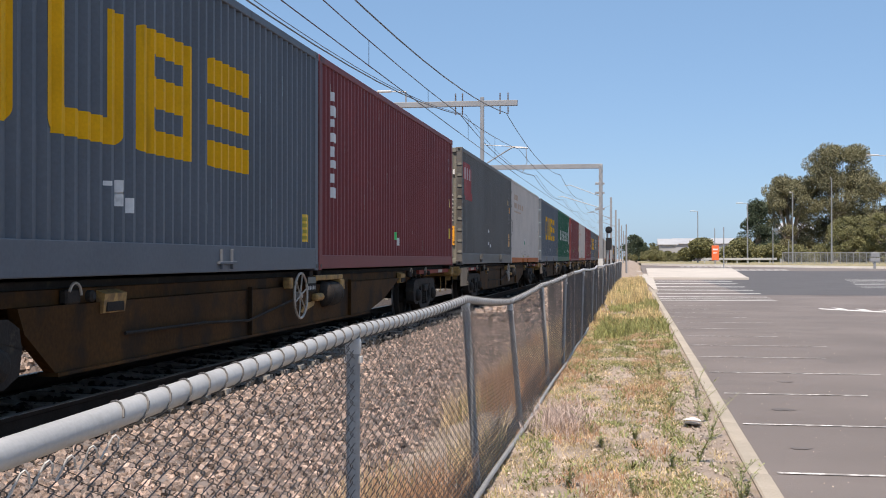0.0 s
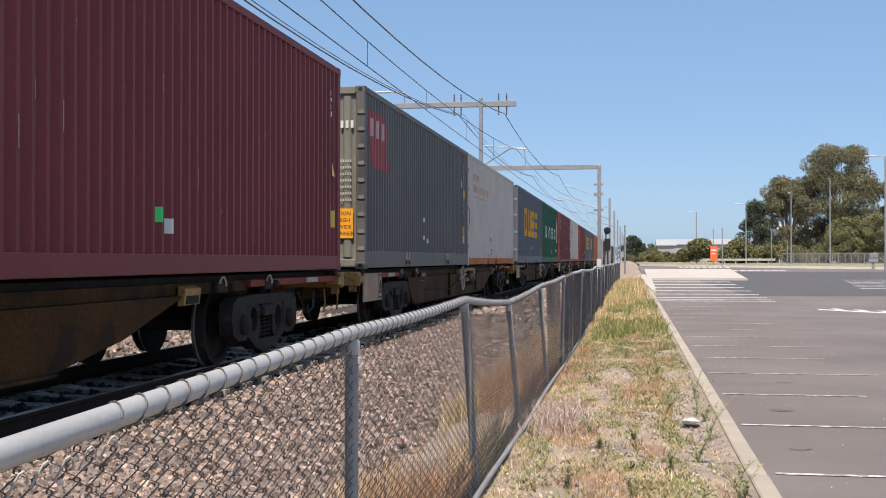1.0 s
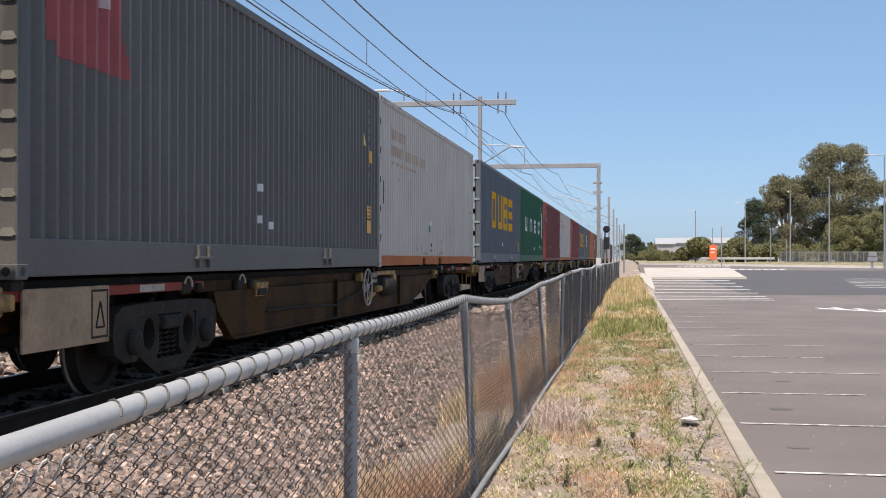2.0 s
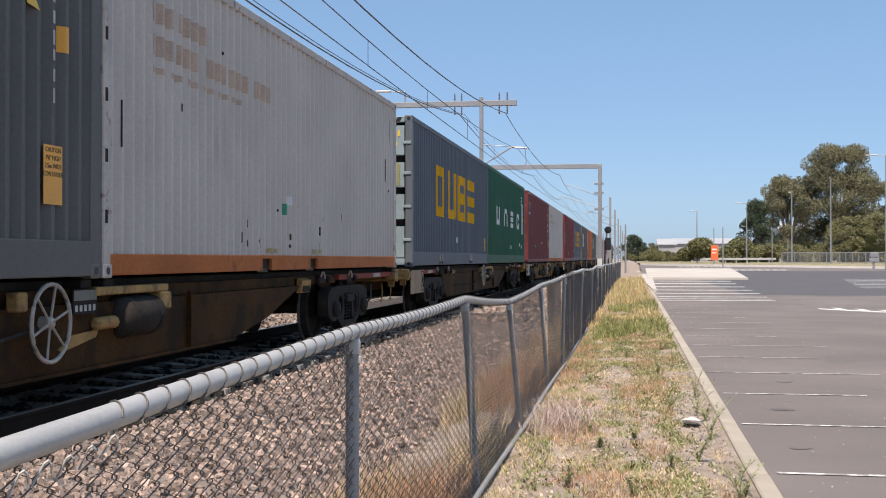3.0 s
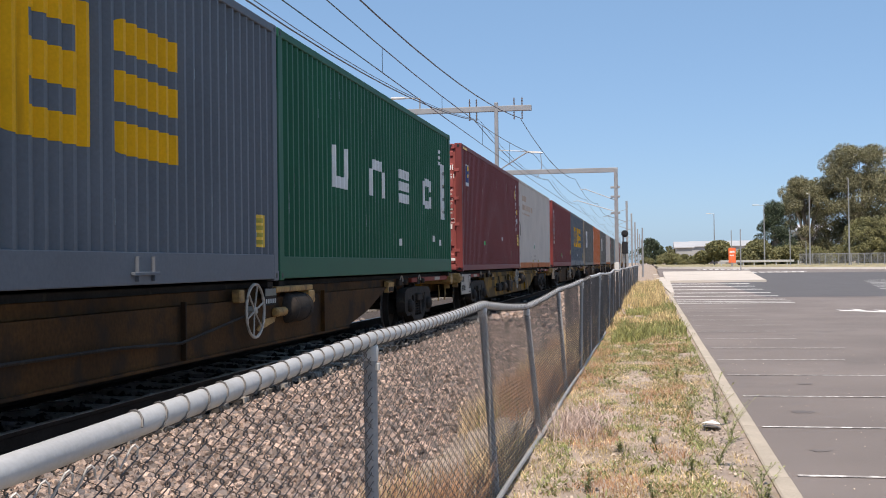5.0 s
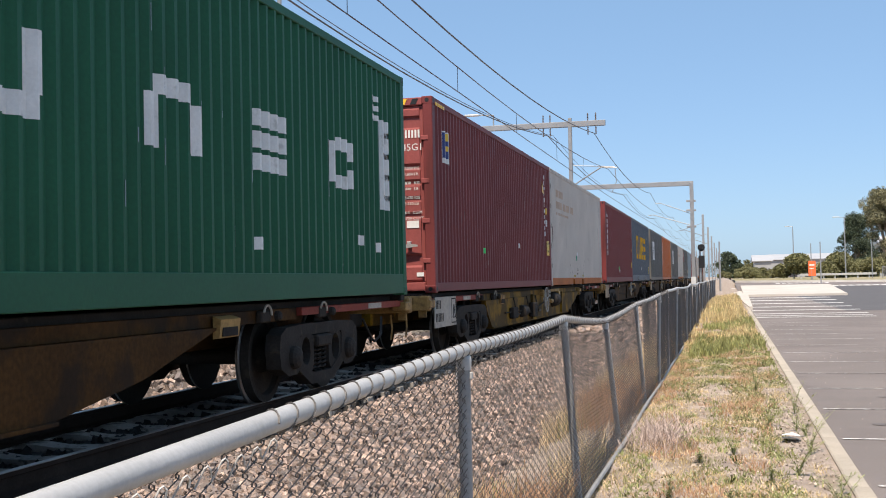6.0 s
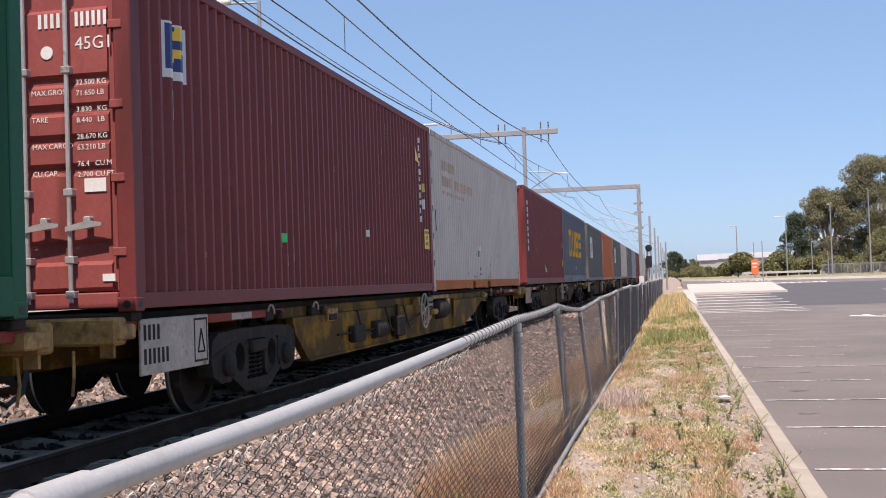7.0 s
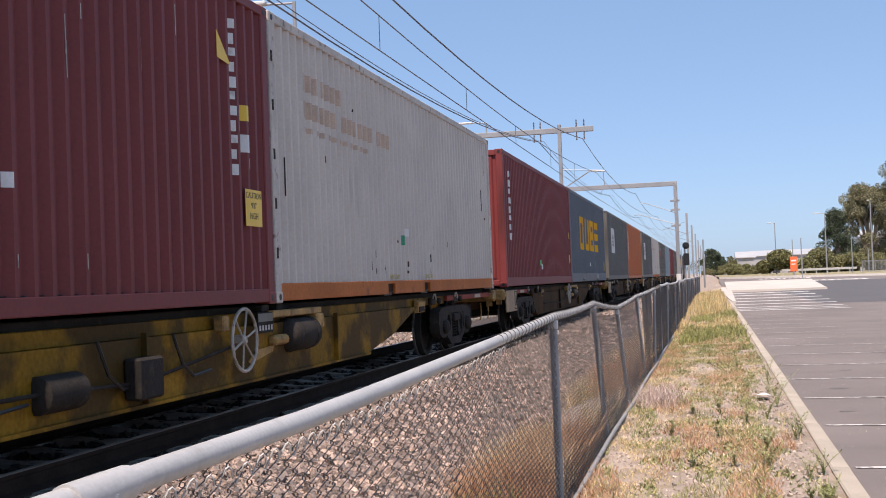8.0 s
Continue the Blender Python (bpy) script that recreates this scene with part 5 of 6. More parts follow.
def wagon(paint, label):
    """Flat container wagon: origin on the track's centre line at its near coupling."""
    w = thing("container_wagon", label, "wagon", "wagons of the train")
    P = M[paint]
    e = PITCH
    part("deck_plate", Build().box(-1.0, 1.0, 0.7, e - 0.7, DECK - 0.10, DECK - 0.012, 0.01), M["bogie"], w, "dark deck")
    part("centre_sill", Build().box(-0.28, 0.28, 0.5, e - 0.5, 0.86, DECK - 0.06, 0.02), P, w)
    for sgn in (-1, 1):
        x0, x1 = sorted((sgn * 1.02, sgn * 1.12))
        # thin sill over the bogies, deep plate girder between them
        for a, z in ((0.72, 4.6), (e - 4.6, e - 0.72)):
            part("deck_sill", Build().box(x0, x1, a, z, DECK - 0.16, DECK - 0.075, 0.006), M["wagon_red"], w, "dull red deck edge")
            part("reflective_strip", Build().box(*sorted((x1 - 0.002 if sgn > 0 else x0 + 0.002, x1 + 0.003 if sgn > 0 else x0 - 0.003)), a + 2.3, a + 2.85, DECK - 0.15, DECK - 0.085), M["plate"], w, "dirty pale reflective strip")
        part("deck_sill", Build().box(x0 - 0.06 * sgn, x1 - 0.06 * sgn, 4.6, e - 4.6, DECK - 0.2, DECK - 0.075, 0.006), P, w)
        part("side_girder", Build().prism([(4.9, DECK - 0.2), (5.0, 0.95), (5.45, 0.63), (16.0, 0.63), (17.2, 0.80), (18.5, 1.12), (18.7, DECK - 0.2)], "x", x0 + 0.005, x1 - 0.005), P, w,
             "deep fish-belly side girder")
        part("girder_flange", Build().box(x0 - 0.05, x1 + 0.02, 5.45, 16.0, 0.60, 0.63), P, w)
        for y in (9.9, 14.6):
            part("stiffener", Build().box(*sorted((x1 - 0.004 if sgn > 0 else x0 + 0.004, x1 + 0.045 if sgn > 0 else x0 - 0.045)), y, y + 0.03, 0.63, DECK - 0.16), P, w)
    for y, s in ((0.55, 1), (e - 0.55, -1)):
        part("headstock", Build().box(-1.18, 1.18, y - 0.10, y + 0.10, 1.08, DECK - 0.04, 0.02), M["headstock"], w, "scuffed tan-yellow headstock")
        for sgn in (-1, 1):
            part("corner_bracket", Build().box(sgn * 0.98, sgn * 1.2, min(y, y + s * 0.22) - 0.08, max(y, y + s * 0.22), DECK - 0.22, DECK - 0.10, 0.015), M["headstock"], w, "tan-yellow corner bracket")
            part("step_iron", Build().box(sgn * 1.0, sgn * 1.12, y - 0.02, y + 0.02, DECK - 0.36, DECK - 0.2, 0.005), M["headstock"], w)
        part("coupler", Build().box(-0.13, 0.13, min(y, y - s * 0.56), max(y, y - s * 0.56), 0.86, 1.12, 0.03), M["bogie"], w, "rusty coupler")
        part("brake_hose", Build().tube([(0.45, y - s * 0.1, 1.0), (0.5, y - s * 0.3, 0.75), (0.45, y - s * 0.45, 0.66), (0.4, y - s * 0.55, 0.72)], 0.02, 6), M["black"], w, "black brake hose")
        part("safety_chain", Build().tube([(0.85, y - s * 0.15, 1.05), (0.86, y - s * 0.17, 0.85), (0.84, y - s * 0.16, 0.70)], 0.014, 5), M["headstock"], w, "hanging rusty chain")
    for k, y in enumerate((0.78, 12.3, 12.7, e - 0.95)):
        part("twist_lock", Build().box(-1.16, 1.16, y, y + 0.18, DECK - 0.08, DECK - 0.004, 0.01), M["bogie"], w, "cross bearer with twist locks")
    board = part("number_board", Build().box(1.125, 1.15, 0.95, 2.35, 0.80, 1.27, 0.006), M["plate" if paint == "wagon_yellow" else "board_tan"], w, "dirty board with a warning triangle")
    for i in range(10 if paint == "wagon_yellow" else 0):
        z, k = (1.09, i) if i < 4 else (0.89, i - 4)
        part("mark", Build().box(1.15, 1.1525, 1.0 + k * 0.085, 1.045 + k * 0.085, z, z + 0.13), M["bogie"], board, "faded black bar of the number")
    b = Build()
    for a in ((2.02, 2.04, 0.84, 1.24), (2.30, 2.32, 0.84, 1.24), (2.04, 2.30, 0.84, 0.86), (2.04, 2.30, 1.22, 1.24)):
        b.box(1.15, 1.1525, *a)
    part("warning_frame", b, M["bogie"], board, "dark square frame")
    b = Build()
    tri = ((2.10, 0.93), (2.25, 0.93), (2.175, 1.14), (2.10, 0.93))
    for (ya, za), (yb, zb) in zip(tri, tri[1:]):
        b.tube([(1.152, ya, za), (1.152, yb, zb)], 0.009, 4)
    part("warning_triangle", b, M["bogie"], board, "dark triangle outline")
    for y in (4.0, 5.6, e - 5.7, e - 4.1):
        winch = part("lashing_winch", Build().box(1.06, 1.13, y, y + 0.24, DECK - 0.20, DECK - 0.08, 0.015), M["bogie"], w, "grimy lashing winch")
        part("winch_drum", Build().lathe([(1.13, 0.05), (1.17, 0.05), (1.19, 0.03)], "x", (0, y + 0.35, DECK - 0.14), 10), M["bogie"], winch)
        arc = [(1.14, y + 0.12 + 0.1 * math.cos(t), DECK - 0.13 + 0.1 * math.sin(t)) for t in (0.35 * k for k in range(9))]
        part("winch_handle", Build().tube(arc, 0.012, 5), M["plate"], winch, "pale bent handle")
    # hand brake wheel, air tank and brake gear at the middle
    hw_y, hz = 11.75, 1.02
    pts = [(1.20, hw_y + 0.29 * math.cos(t), hz + 0.29 * math.sin(t)) for t in (2 * math.pi * i / 28 for i in range(29))]
    hb = part("hand_wheel", Build().tube(pts, 0.017, 6, cap=False), M["plate"], w, "pale hand brake wheel", True)
    for i in range(6):
        t = math.pi * i / 3 + 0.3
        part("spoke", Build().tube([(1.19, hw_y, hz), (1.20, hw_y + 0.28 * math.cos(t), hz + 0.28 * math.sin(t))], 0.011, 5), M["plate"], hb)
    part("hub", Build().lathe([(1.08, 0.05), (1.2, 0.05), (1.22, 0.03)], "x", (0, hw_y, hz), 12), M["plate"], hb)
    part("air_tank", Build().lathe([(12.95, 0.05), (12.98, 0.14), (13.04, 0.18), (13.72, 0.18), (13.78, 0.14), (13.82, 0.05)], "y", (1.10, 0, 1.00), 18), M["bogie"], w, "dark air reservoir", True)
    for y in (13.1, 13.6):
        part("tank_strap", Build().lathe([(y, 0.184), (y + 0.05, 0.184)], "y", (1.10, 0, 1.00), 18), M["bogie"], w)
    part("tank_bearer", Build().box(1.06, 1.2, 12.5, 13.95, 1.20, 1.27, 0.01), M["headstock"], w, "tan-yellow bearer over the air reservoir")
    part("bearer_bracket", Build().box(1.06, 1.22, 13.75, 13.98, 1.04, 1.20, 0.015), M["headstock"], w, "tan-yellow bracket")
    part("brake_lever", Build().prism([(12.0, 0.80), (12.06, 0.78), (12.62, 0.86), (12.66, 0.92), (12.2, 0.90)], "x", 1.10, 1.13), M["headstock"], w, "tan brake lever")
    part("slack_adjuster", Build().lathe([(12.55, 0.03), (12.57, 0.055), (12.9, 0.055), (12.95, 0.03)], "y", (1.15, 0, 0.97), 10), M["headstock"], w, "tan slack adjuster", True)
    part("lever_guide", Build().box(1.10, 1.2, 11.28, 11.42, 1.12, 1.26, 0.012), M["headstock"], w, "tan lever guide")
    part("brake_rigging", Build().tube([(1.15, 6.6, 0.86), (1.16, 8.4, 0.85), (1.16, 9.8, 0.80), (1.16, 11.6, 0.98)], 0.016, 5), M["bogie"], w)
    if paint == "wagon_yellow":
        part("brake_cylinder", Build().lathe([(8.4, 0.09), (8.42, 0.13), (8.9, 0.13), (8.95, 0.08)], "y", (1.13, 0, 0.84), 14), M["bogie"], w, "black brake cylinder", True)
        part("valve_box", Build().box(1.12, 1.26, 9.6, 10.0, 0.68, 1.0, 0.02), M["bogie"], w, "black valve box")
        part("valve_box", Build().box(1.12, 1.22, 7.2, 7.75, 0.72, 0.95, 0.02), M["bogie"], w, "black valve box")
        for ya in (7.6, 9.2, 10.4):
            part("hose", Build().tube([(1.14, ya, 1.15), (1.17, ya + 0.1, 0.9), (1.17, ya + 0.3, 0.78), (1.15, ya + 0.7, 0.8)], 0.014, 5), M["black"], w, "black air hose")
    data = part("data_panel", Build().box(1.17, 1.185, 12.12, 12.52, 1.06, 1.26, 0.004), M["bogie"], w, "dark data panel")
    part("data_top", Build().box(1.185, 1.188, 12.13, 12.51, 1.17, 1.25), M["beige"], data, "grey upper half")
    for i in range(5):
        part("data_mark", Build().box(1.185, 1.1875, 12.15 + i * 0.075, 12.19 + i * 0.075, 1.085, 1.135), M["weight_mark"], data, "white bar")
    for y in (6.2, 18.5):
        lash = part("lashing_box", Build().prism([(1.08, DECK - 0.30), (1.14, DECK - 0.29), (1.16, DECK - 0.13), (1.08, DECK - 0.10)], "y", y, y + 0.42), M["headstock"], w, "tan lashing box under the deck edge")
        part("lash_panel", Build().box(1.14, 1.158, y + 0.05, y + 0.37, DECK - 0.28, DECK - 0.20, 0.004), M["bogie"], lash, "dark data strip")
    for y in (3.72, e - 4.0):
        bogie(w, y)
    return w


TRAIN = []               # (thing, its y in the train, its height)


def train():
    brown = wagon("wagon_brown", "grimy brown flat container wagon on bogies")
    yellow = wagon("wagon_yellow", "dirty yellow flat container wagon on bogies")
    one = {"blue": blue_container(), "maroon": maroon_container(), "grey": grey_container(), "white": white_container(), "green": green_container(),
           "oxide": oxide_container(), "emblem": emblem_container(), "orange": plain_container("orange corrugated container with white writing", "orange"),
           "plain_grey": plain_container("pale slate corrugated container", "lightblue", "grey")}
    used = set()

    def take(kind, first):
        if kind in used:
            return copy_thing(first, Matrix())
        used.add(kind)
        return first
    order = [("blue", "maroon", 0), ("grey", "white", 0), ("blue", "green", 0), ("oxide", "white", 1), ("maroon", "blue", 0), ("emblem", "orange", 0), ("emblem", "white", 0),
             ("grey", "plain_grey", 0), ("maroon", "grey", 0), ("white", "blue", 0), ("grey", "maroon", 0)]
    for i, (a, b, y) in enumerate(order):
        w = take("w%d" % y, yellow if y else brown)
        TRAIN.append((w, i * PITCH, 0.0))
        for k, n in enumerate((a, b)):
            c = take(n, one[n])
            TRAIN.append((c, i * PITCH + 0.74 + k * (LEN + 0.05), DECK))


def first_stickers():
    """Torn stickers that only the leading blue container carries."""
    c = TRAIN[1][0]
    for y0, y1, z0, z1 in ((5.36, 5.40, 0.76, 0.80), (5.56, 5.62, 0.70, 0.82), (5.60, 5.68, 0.64, 0.72), (5.56, 5.60, 0.60, 0.64)):
        plate(c, "torn_sticker", y0, y1, z0, z1, "letter", "torn white sticker")


# how far the train has come: seconds, metres
ADVANCE = [(0.0, 2.77), (0.5, -2.75), (1.0, -7.76), (1.5, -13.28), (2.25, -21.1), (3.0, -28.92), (3.5, -34.28), (4.0, -39.42), (4.5, -44.88), (5.0, -50.0), (5.2, -52.05),
           (5.75, -57.4), (6.3, -62.5), (6.5, -64.55), (7.0, -70.75), (7.5, -75.2), (8.0, -80.3)]


def advance(t):
    for (a, p), (b, q) in zip(ADVANCE, ADVANCE[1:]):
        if t <= b:
            return p + (q - p) * (t - a) / (b - a)
    return ADVANCE[-1][1]


def motions():
    rows_t = [a for a, _ in ADVANCE]
    for ob, u, z in TRAIN:
        walk(ob, [(t, pose(TRACK_X, u + advance(t), z)) for t in rows_t])
    turning = [o for ob, u, z in TRAIN[:15] for o in ob.children_recursive if o.name.startswith("wheelset")]
    ts = [i / 15 for i in range(121)]
    for o in turning:
        p = o.location.copy()
        walk(o, [(t, Matrix.Translation(p) @ Matrix.Rotation((advance(0) - advance(t)) / WHEEL_R, 4, "X")) for t in ts])


# ---------------------------------------------------------------- overhead line
def insulator(parent, x, y, z, h=0.45):
    prof = [(0, 0.02)]
    for k in range(5):
        a = h * (k + 0.2) / 5.4
        prof += [(a, 0.025), (a + 0.02, 0.055), (a + 0.045, 0.025)]
    prof += [(h, 0.02)]
    return part("insulator", Build().lathe(prof, "z", (x, y, z), 10), M["insul"], parent, "brown ribbed insulator")


def lamp_head(parent, x, y, z, reach):
    part("lamp_arm", Build().tube([(x, y, z - 0.25), (x, y, z), (x + reach * 0.6, y, z + 0.05)], 0.03, 6), M["mast"], parent)
    part("lamp_head", Build().box(*sorted((x + reach * 0.5, x + reach)), y - 0.12, y + 0.12, z, z + 0.10, 0.03), M["lamp"], parent, "pale flat lamp head")


def tee_mast():
    y = 57.6
    m = thing("catenary_mast", "galvanised steel mast with a long crossarm and insulators", "mast", at=pose(0, y, 0))
    part("mast_pole", Build().box(-7.59, -7.41, -0.10, 0.10, -0.2, 9.6, 0.02), M["mast"], m)
    part("crossarm", Build().box(-12.2, -5.72, -0.09, 0.09, 9.14, 9.42, 0.02), M["mast"], m)
    for x in (-8.85, -8.5, -6.6, -6.2):
        insulator(m, x, 0.0, 9.40, 0.42)
        insulator(m, x, 0.0, 8.72, 0.42)
    part("cantilever", Build().tube([(-7.4, 0, 6.2), (-6.0, 0, 7.05), (-5.2, 0, 7.0)], 0.035, 6), M["mast"], m)
    part("stay", Build().tube([(-7.4, 0, 7.2), (-5.3, 0, 7.05)], 0.022, 6), M["mast"], m)
    part("cantilever", Build().tube([(-7.6, 0, 6.2), (-9.0, 0, 7.05), (-9.8, 0, 7.0)], 0.035, 6), M["mast"], m)
    part("registration_arm", Build().tube([(-5.3, 0, 6.95), (-5.25, 0, 6.3), (-5.5, 0, 5.75)], 0.02, 5), M["mast"], m)
    part("lamp_riser", Build().tube([(-11.4, 0, 9.3), (-11.4, 0, 9.95)], 0.04, 6), M["mast"], m)
    lamp_head(m, -11.4, 0.0, 9.95, -1.5)


def portal():
    y = 101.0
    m = thing("catenary_portal", "galvanised steel portal spanning both tracks", "gantry", at=pose(0, y, 0))
    for x in (-2.82, -15.3):
        col = part("column", Build().box(x - 0.16, x + 0.16, -0.16, 0.16, -0.2, 9.60, 0.02), M["mast"], m)
        for k in range(9):
            z = 0.6 + k
            part("lacing", Build().tube([(x - 0.17, -0.175, z), (x + 0.17, -0.175, z + 0.5), (x - 0.17, -0.175, z + 1.0)], 0.02, 4), M["mast"], col)
    part("beam", Build().box(-15.5, -2.66, -0.14, 0.14, 9.30, 9.70, 0.02), M["mast"], m)
    for z in (7.9, 7.1, 5.7):
        part("bracket", Build().box(-3.3, -2.5, -0.1, 0.1, z, z + 0.18, 0.02), M["mast"], m)
    for z, r in ((6.9, 3.2), (7.9, 2.6)):
        part("cantilever", Build().tube([(-2.9, 0, z - 1.0), (-2.9 - r, 0, z), (-2.9 - r - 0.4, 0, z - 0.05)], 0.035, 6), M["mast"], m)


def far_masts():
    first = None
    for i, y in enumerate((143, 180, 220, 265, 315, 370)):
        if first is None:
            m = thing("catenary_mast", "slender far catenary mast beside the track", "mast", "far masts")
            part("mast_pole", Build().box(-0.13, 0.13, -0.13, 0.13, -0.2, 9.0, 0.02), M["mast"], m)
            part("cantilever", Build().tube([(0, 0, 6.4), (-2.2, 0, 7.2), (-2.9, 0, 7.1)], 0.04, 5), M["mast"], m)
            part("stay", Build().tube([(0, 0, 8.0), (-2.4, 0, 7.2)], 0.025, 5), M["mast"], m)
            m.matrix_basis = pose(-2.75, y, 0)
            first = m
        else:
            copy_thing(first, pose(-2.75, y, 0))
    first = None
    for y in (150, 200, 255, 320):
        if first is None:
            m = thing("catenary_mast", "slender far catenary mast beyond the tracks", "mast", "far masts")
            part("mast_pole", Build().box(-0.13, 0.13, -0.13, 0.13, -0.2, 9.0, 0.02), M["mast"], m)
            part("cantilever", Build().tube([(0, 0, 6.4), (2.2, 0, 7.2), (2.9, 0, 7.1)], 0.04, 5), M["mast"], m)
            m.matrix_basis = pose(-12.6, y, 0)
            first = m
        else:
            copy_thing(first, pose(-12.6, y, 0))


SUPPORT_Y = [-4.0, 57.6, 101.0, 143, 180, 220, 265, 315, 370]


def wire_line(name, label, x, top, sag, r, zig=0.0):
    """A wire hung from support to support."""
    pts = []
    for k, (a, b) in enumerate(zip(SUPPORT_Y, SUPPORT_Y[1:])):
        s = sag * ((b - a) / 61.6) ** 2
        n = 16 if k == 0 else 8
        for i in range(n):
            t = i / n
            pts.append((x + zig * (1 if k % 2 else -1) * (2 * t - 1), a + (b - a) * t, top - 4 * s * t * (1 - t)))
    return tagged(part(name, Build().tube(pts, r, 6), M["cable"]), label, "cable", "overhead wires")


def overhead():
    wire_line("feeder_wire", "dark feeder cable sagging between masts", -6.3, 8.78, 1.35, 0.020)
    wire_line("feeder_wire", "dark feeder cable sagging between masts", -8.62, 8.75, 1.42, 0.020)
    wire_line("feeder_wire", "thin earth wire sagging between masts", -8.35, 8.75, 1.50, 0.011)
    for x in (-5.5, -9.55):
        wire_line("messenger_wire", "catenary messenger wire over the track", x, 6.95, 0.88, 0.012, 0.15)
        wire_line("contact_wire", "copper contact wire over the track", x, 5.60, 0.05, 0.011, 0.15)
        for k, y in enumerate((8.5, 16.2, 23.7, 31.0, 39.0, 47.0)):
            t = (y + 4.0) / 61.6
            z1 = 6.95 - 4 * 0.88 * t * (1 - t)
            xx = x - 0.15 * (2 * t - 1)
            tagged(part("dropper", Build().tube([(xx, y, 5.55), (xx, y, z1)], 0.007, 5), M["cable"]), "thin dropper between the overhead wires", "cable", "droppers")


def signal():
    m = thing("railway_signal", "black round signal head on a pale post with cabinet", "signal", at=pose(-2.15, 96, 0))
    part("post", Build().tube([(0, 0, -0.2), (0, 0, 4.1)], 0.08, 8), M["mast"], m)
    part("target", Build().lathe([(0.0, 0.27), (0.02, 0.29), (0.05, 0.29), (0.06, 0.27)], "y", (0.12, -0.2, 3.85), 20), M["signal"], m, "black round target")
    part("hood", Build().lathe([(-0.35, 0.13), (0.0, 0.13)], "y", (0.12, -0.2, 3.85), 14), M["signal"], m, "black hood")
    part("target", Build().box(-0.12, 0.36, -0.25, -0.2, 2.2, 3.2, 0.05), M["signal"], m, "black lower head")
    part("cabinet", Build().box(-0.75, -0.35, -0.3, 0.3, -0.1, 1.5, 0.03), M["lamp"], m, "pale equipment cabinet")
    part("ladder", Build().box(-0.3, -0.24, -0.1, -0.06, 0.2, 3.6), M["mast"], m)


def pole(name, label, x, y, h, r, material, base):
    m = thing(name, label, "pole", at=pose(x, y, base))
    part("shaft", Build().tube([(0, 0, -0.3), (0, 0, h * 0.5), (0, 0, h)], r, 8, r_end=r * 0.7), material, m, smooth=True)
    return m


def street_lamp(x, y, h, base, reach=-1.2):
    m = thing("street_lamp", "slender grey street lamp with a flat head", "street lamp", "street lamps", at=pose(x, y, base))
    part("shaft", Build().tube([(0, 0, -0.3), (0, 0, h * 0.5), (0, 0, h)], 0.11, 8, r_end=0.06), M["mast"], m, smooth=True)
    part("arm", Build().tube([(0, 0, h - 0.05), (reach, 0, h + 0.02)], 0.035, 6), M["mast"], m)
    part("lamp_head", Build().box(*sorted((reach * 0.55, reach * 1.35)), -0.16, 0.16, h - 0.03, h + 0.09, 0.03), M["lamp"], m)
    return m


# ---------------------------------------------------------------- trees
def leaf_cloud(b_centres, count, size, rng):
    """Small folded leaf sprays round many clump centres, as numpy arrays."""
    c = np.asarray(b_centres, float)
    k = rng.integers(0, len(c), count)
    d = rng.normal(size=(count, 3))
    d /= np.linalg.norm(d, axis=1)[:, None]
    r = c[k, 3] * rng.uniform(0.25, 1.0, count) ** 0.5
    p = c[k, :3] + d * r[:, None] * np.array([1.0, 1.0, 0.72])
    u = rng.normal(size=(count, 3)) + d * 0.6
    u /= np.linalg.norm(u, axis=1)[:, None]
    w = np.cross(u, rng.normal(size=(count, 3)))
    w /= np.linalg.norm(w, axis=1)[:, None]
    s = size * rng.uniform(0.5, 1.4, count)[:, None]
    v = np.stack([p - u * s, p + w * s * 0.45, p + u * s, p - w * s * 0.45], 1)
    f = 4 * np.arange(count)[:, None] + np.array([[0, 1, 2, 3]])
    return v.reshape(-1, 3), f


def tree(label, x, y, base, h, spread, leaf, seed, count=9000, size=0.34, trunk_share=0.3, clumps=26, group="trees", shape=1.0, category="tree", name="tree"):
    rng = np.random.default_rng(seed)
    t = thing(name, label, category, group, at=pose(x, y, base))
    b = Build()
    centres = []
    fork = h * trunk_share
    b.tube([(0, 0, -0.4), (0.1 * spread * 0.2, 0, fork * 0.5), (0, 0.1, fork)], h * 0.022, 8, r_end=h * 0.016)
    for i in range(clumps):
        a = rng.uniform(0, 2 * np.pi)
        u = rng.uniform(0.05, 1.0)
        z = fork * 0.75 + (h - fork * 0.75) * u
        lim = spread * (math.sin(math.pi * min(0.98, 0.22 + 0.70 * u)) ** 0.7) * (1.0 if shape >= 1 else (1 - u * (1 - shape)))
        rr = lim * rng.uniform(0.2, 1.0) ** 0.6
        c = (rr * math.cos(a), rr * math.sin(a), z - h * 0.06)
        cr = min(h * rng.uniform(0.085, 0.15), 2.6) if h > 8.5 else h * rng.uniform(0.16, 0.25)
        centres.append((*c, cr))
        mid = (c[0] * 0.4, c[1] * 0.4, fork + (c[2] - fork) * 0.5)
        b.tube([(0, 0.05, fork * rng.uniform(0.7, 1.0)), mid, c], h * 0.009, 5, r_end=h * 0.002)
    part("trunk", b, M["bark"], t, "pale trunk and limbs")
    v, f = leaf_cloud(centres, count, size, rng)
    part("crown", fast_mesh("crown", v, f, leaf), None, t, "crown of fine leaves with gaps")
    return t


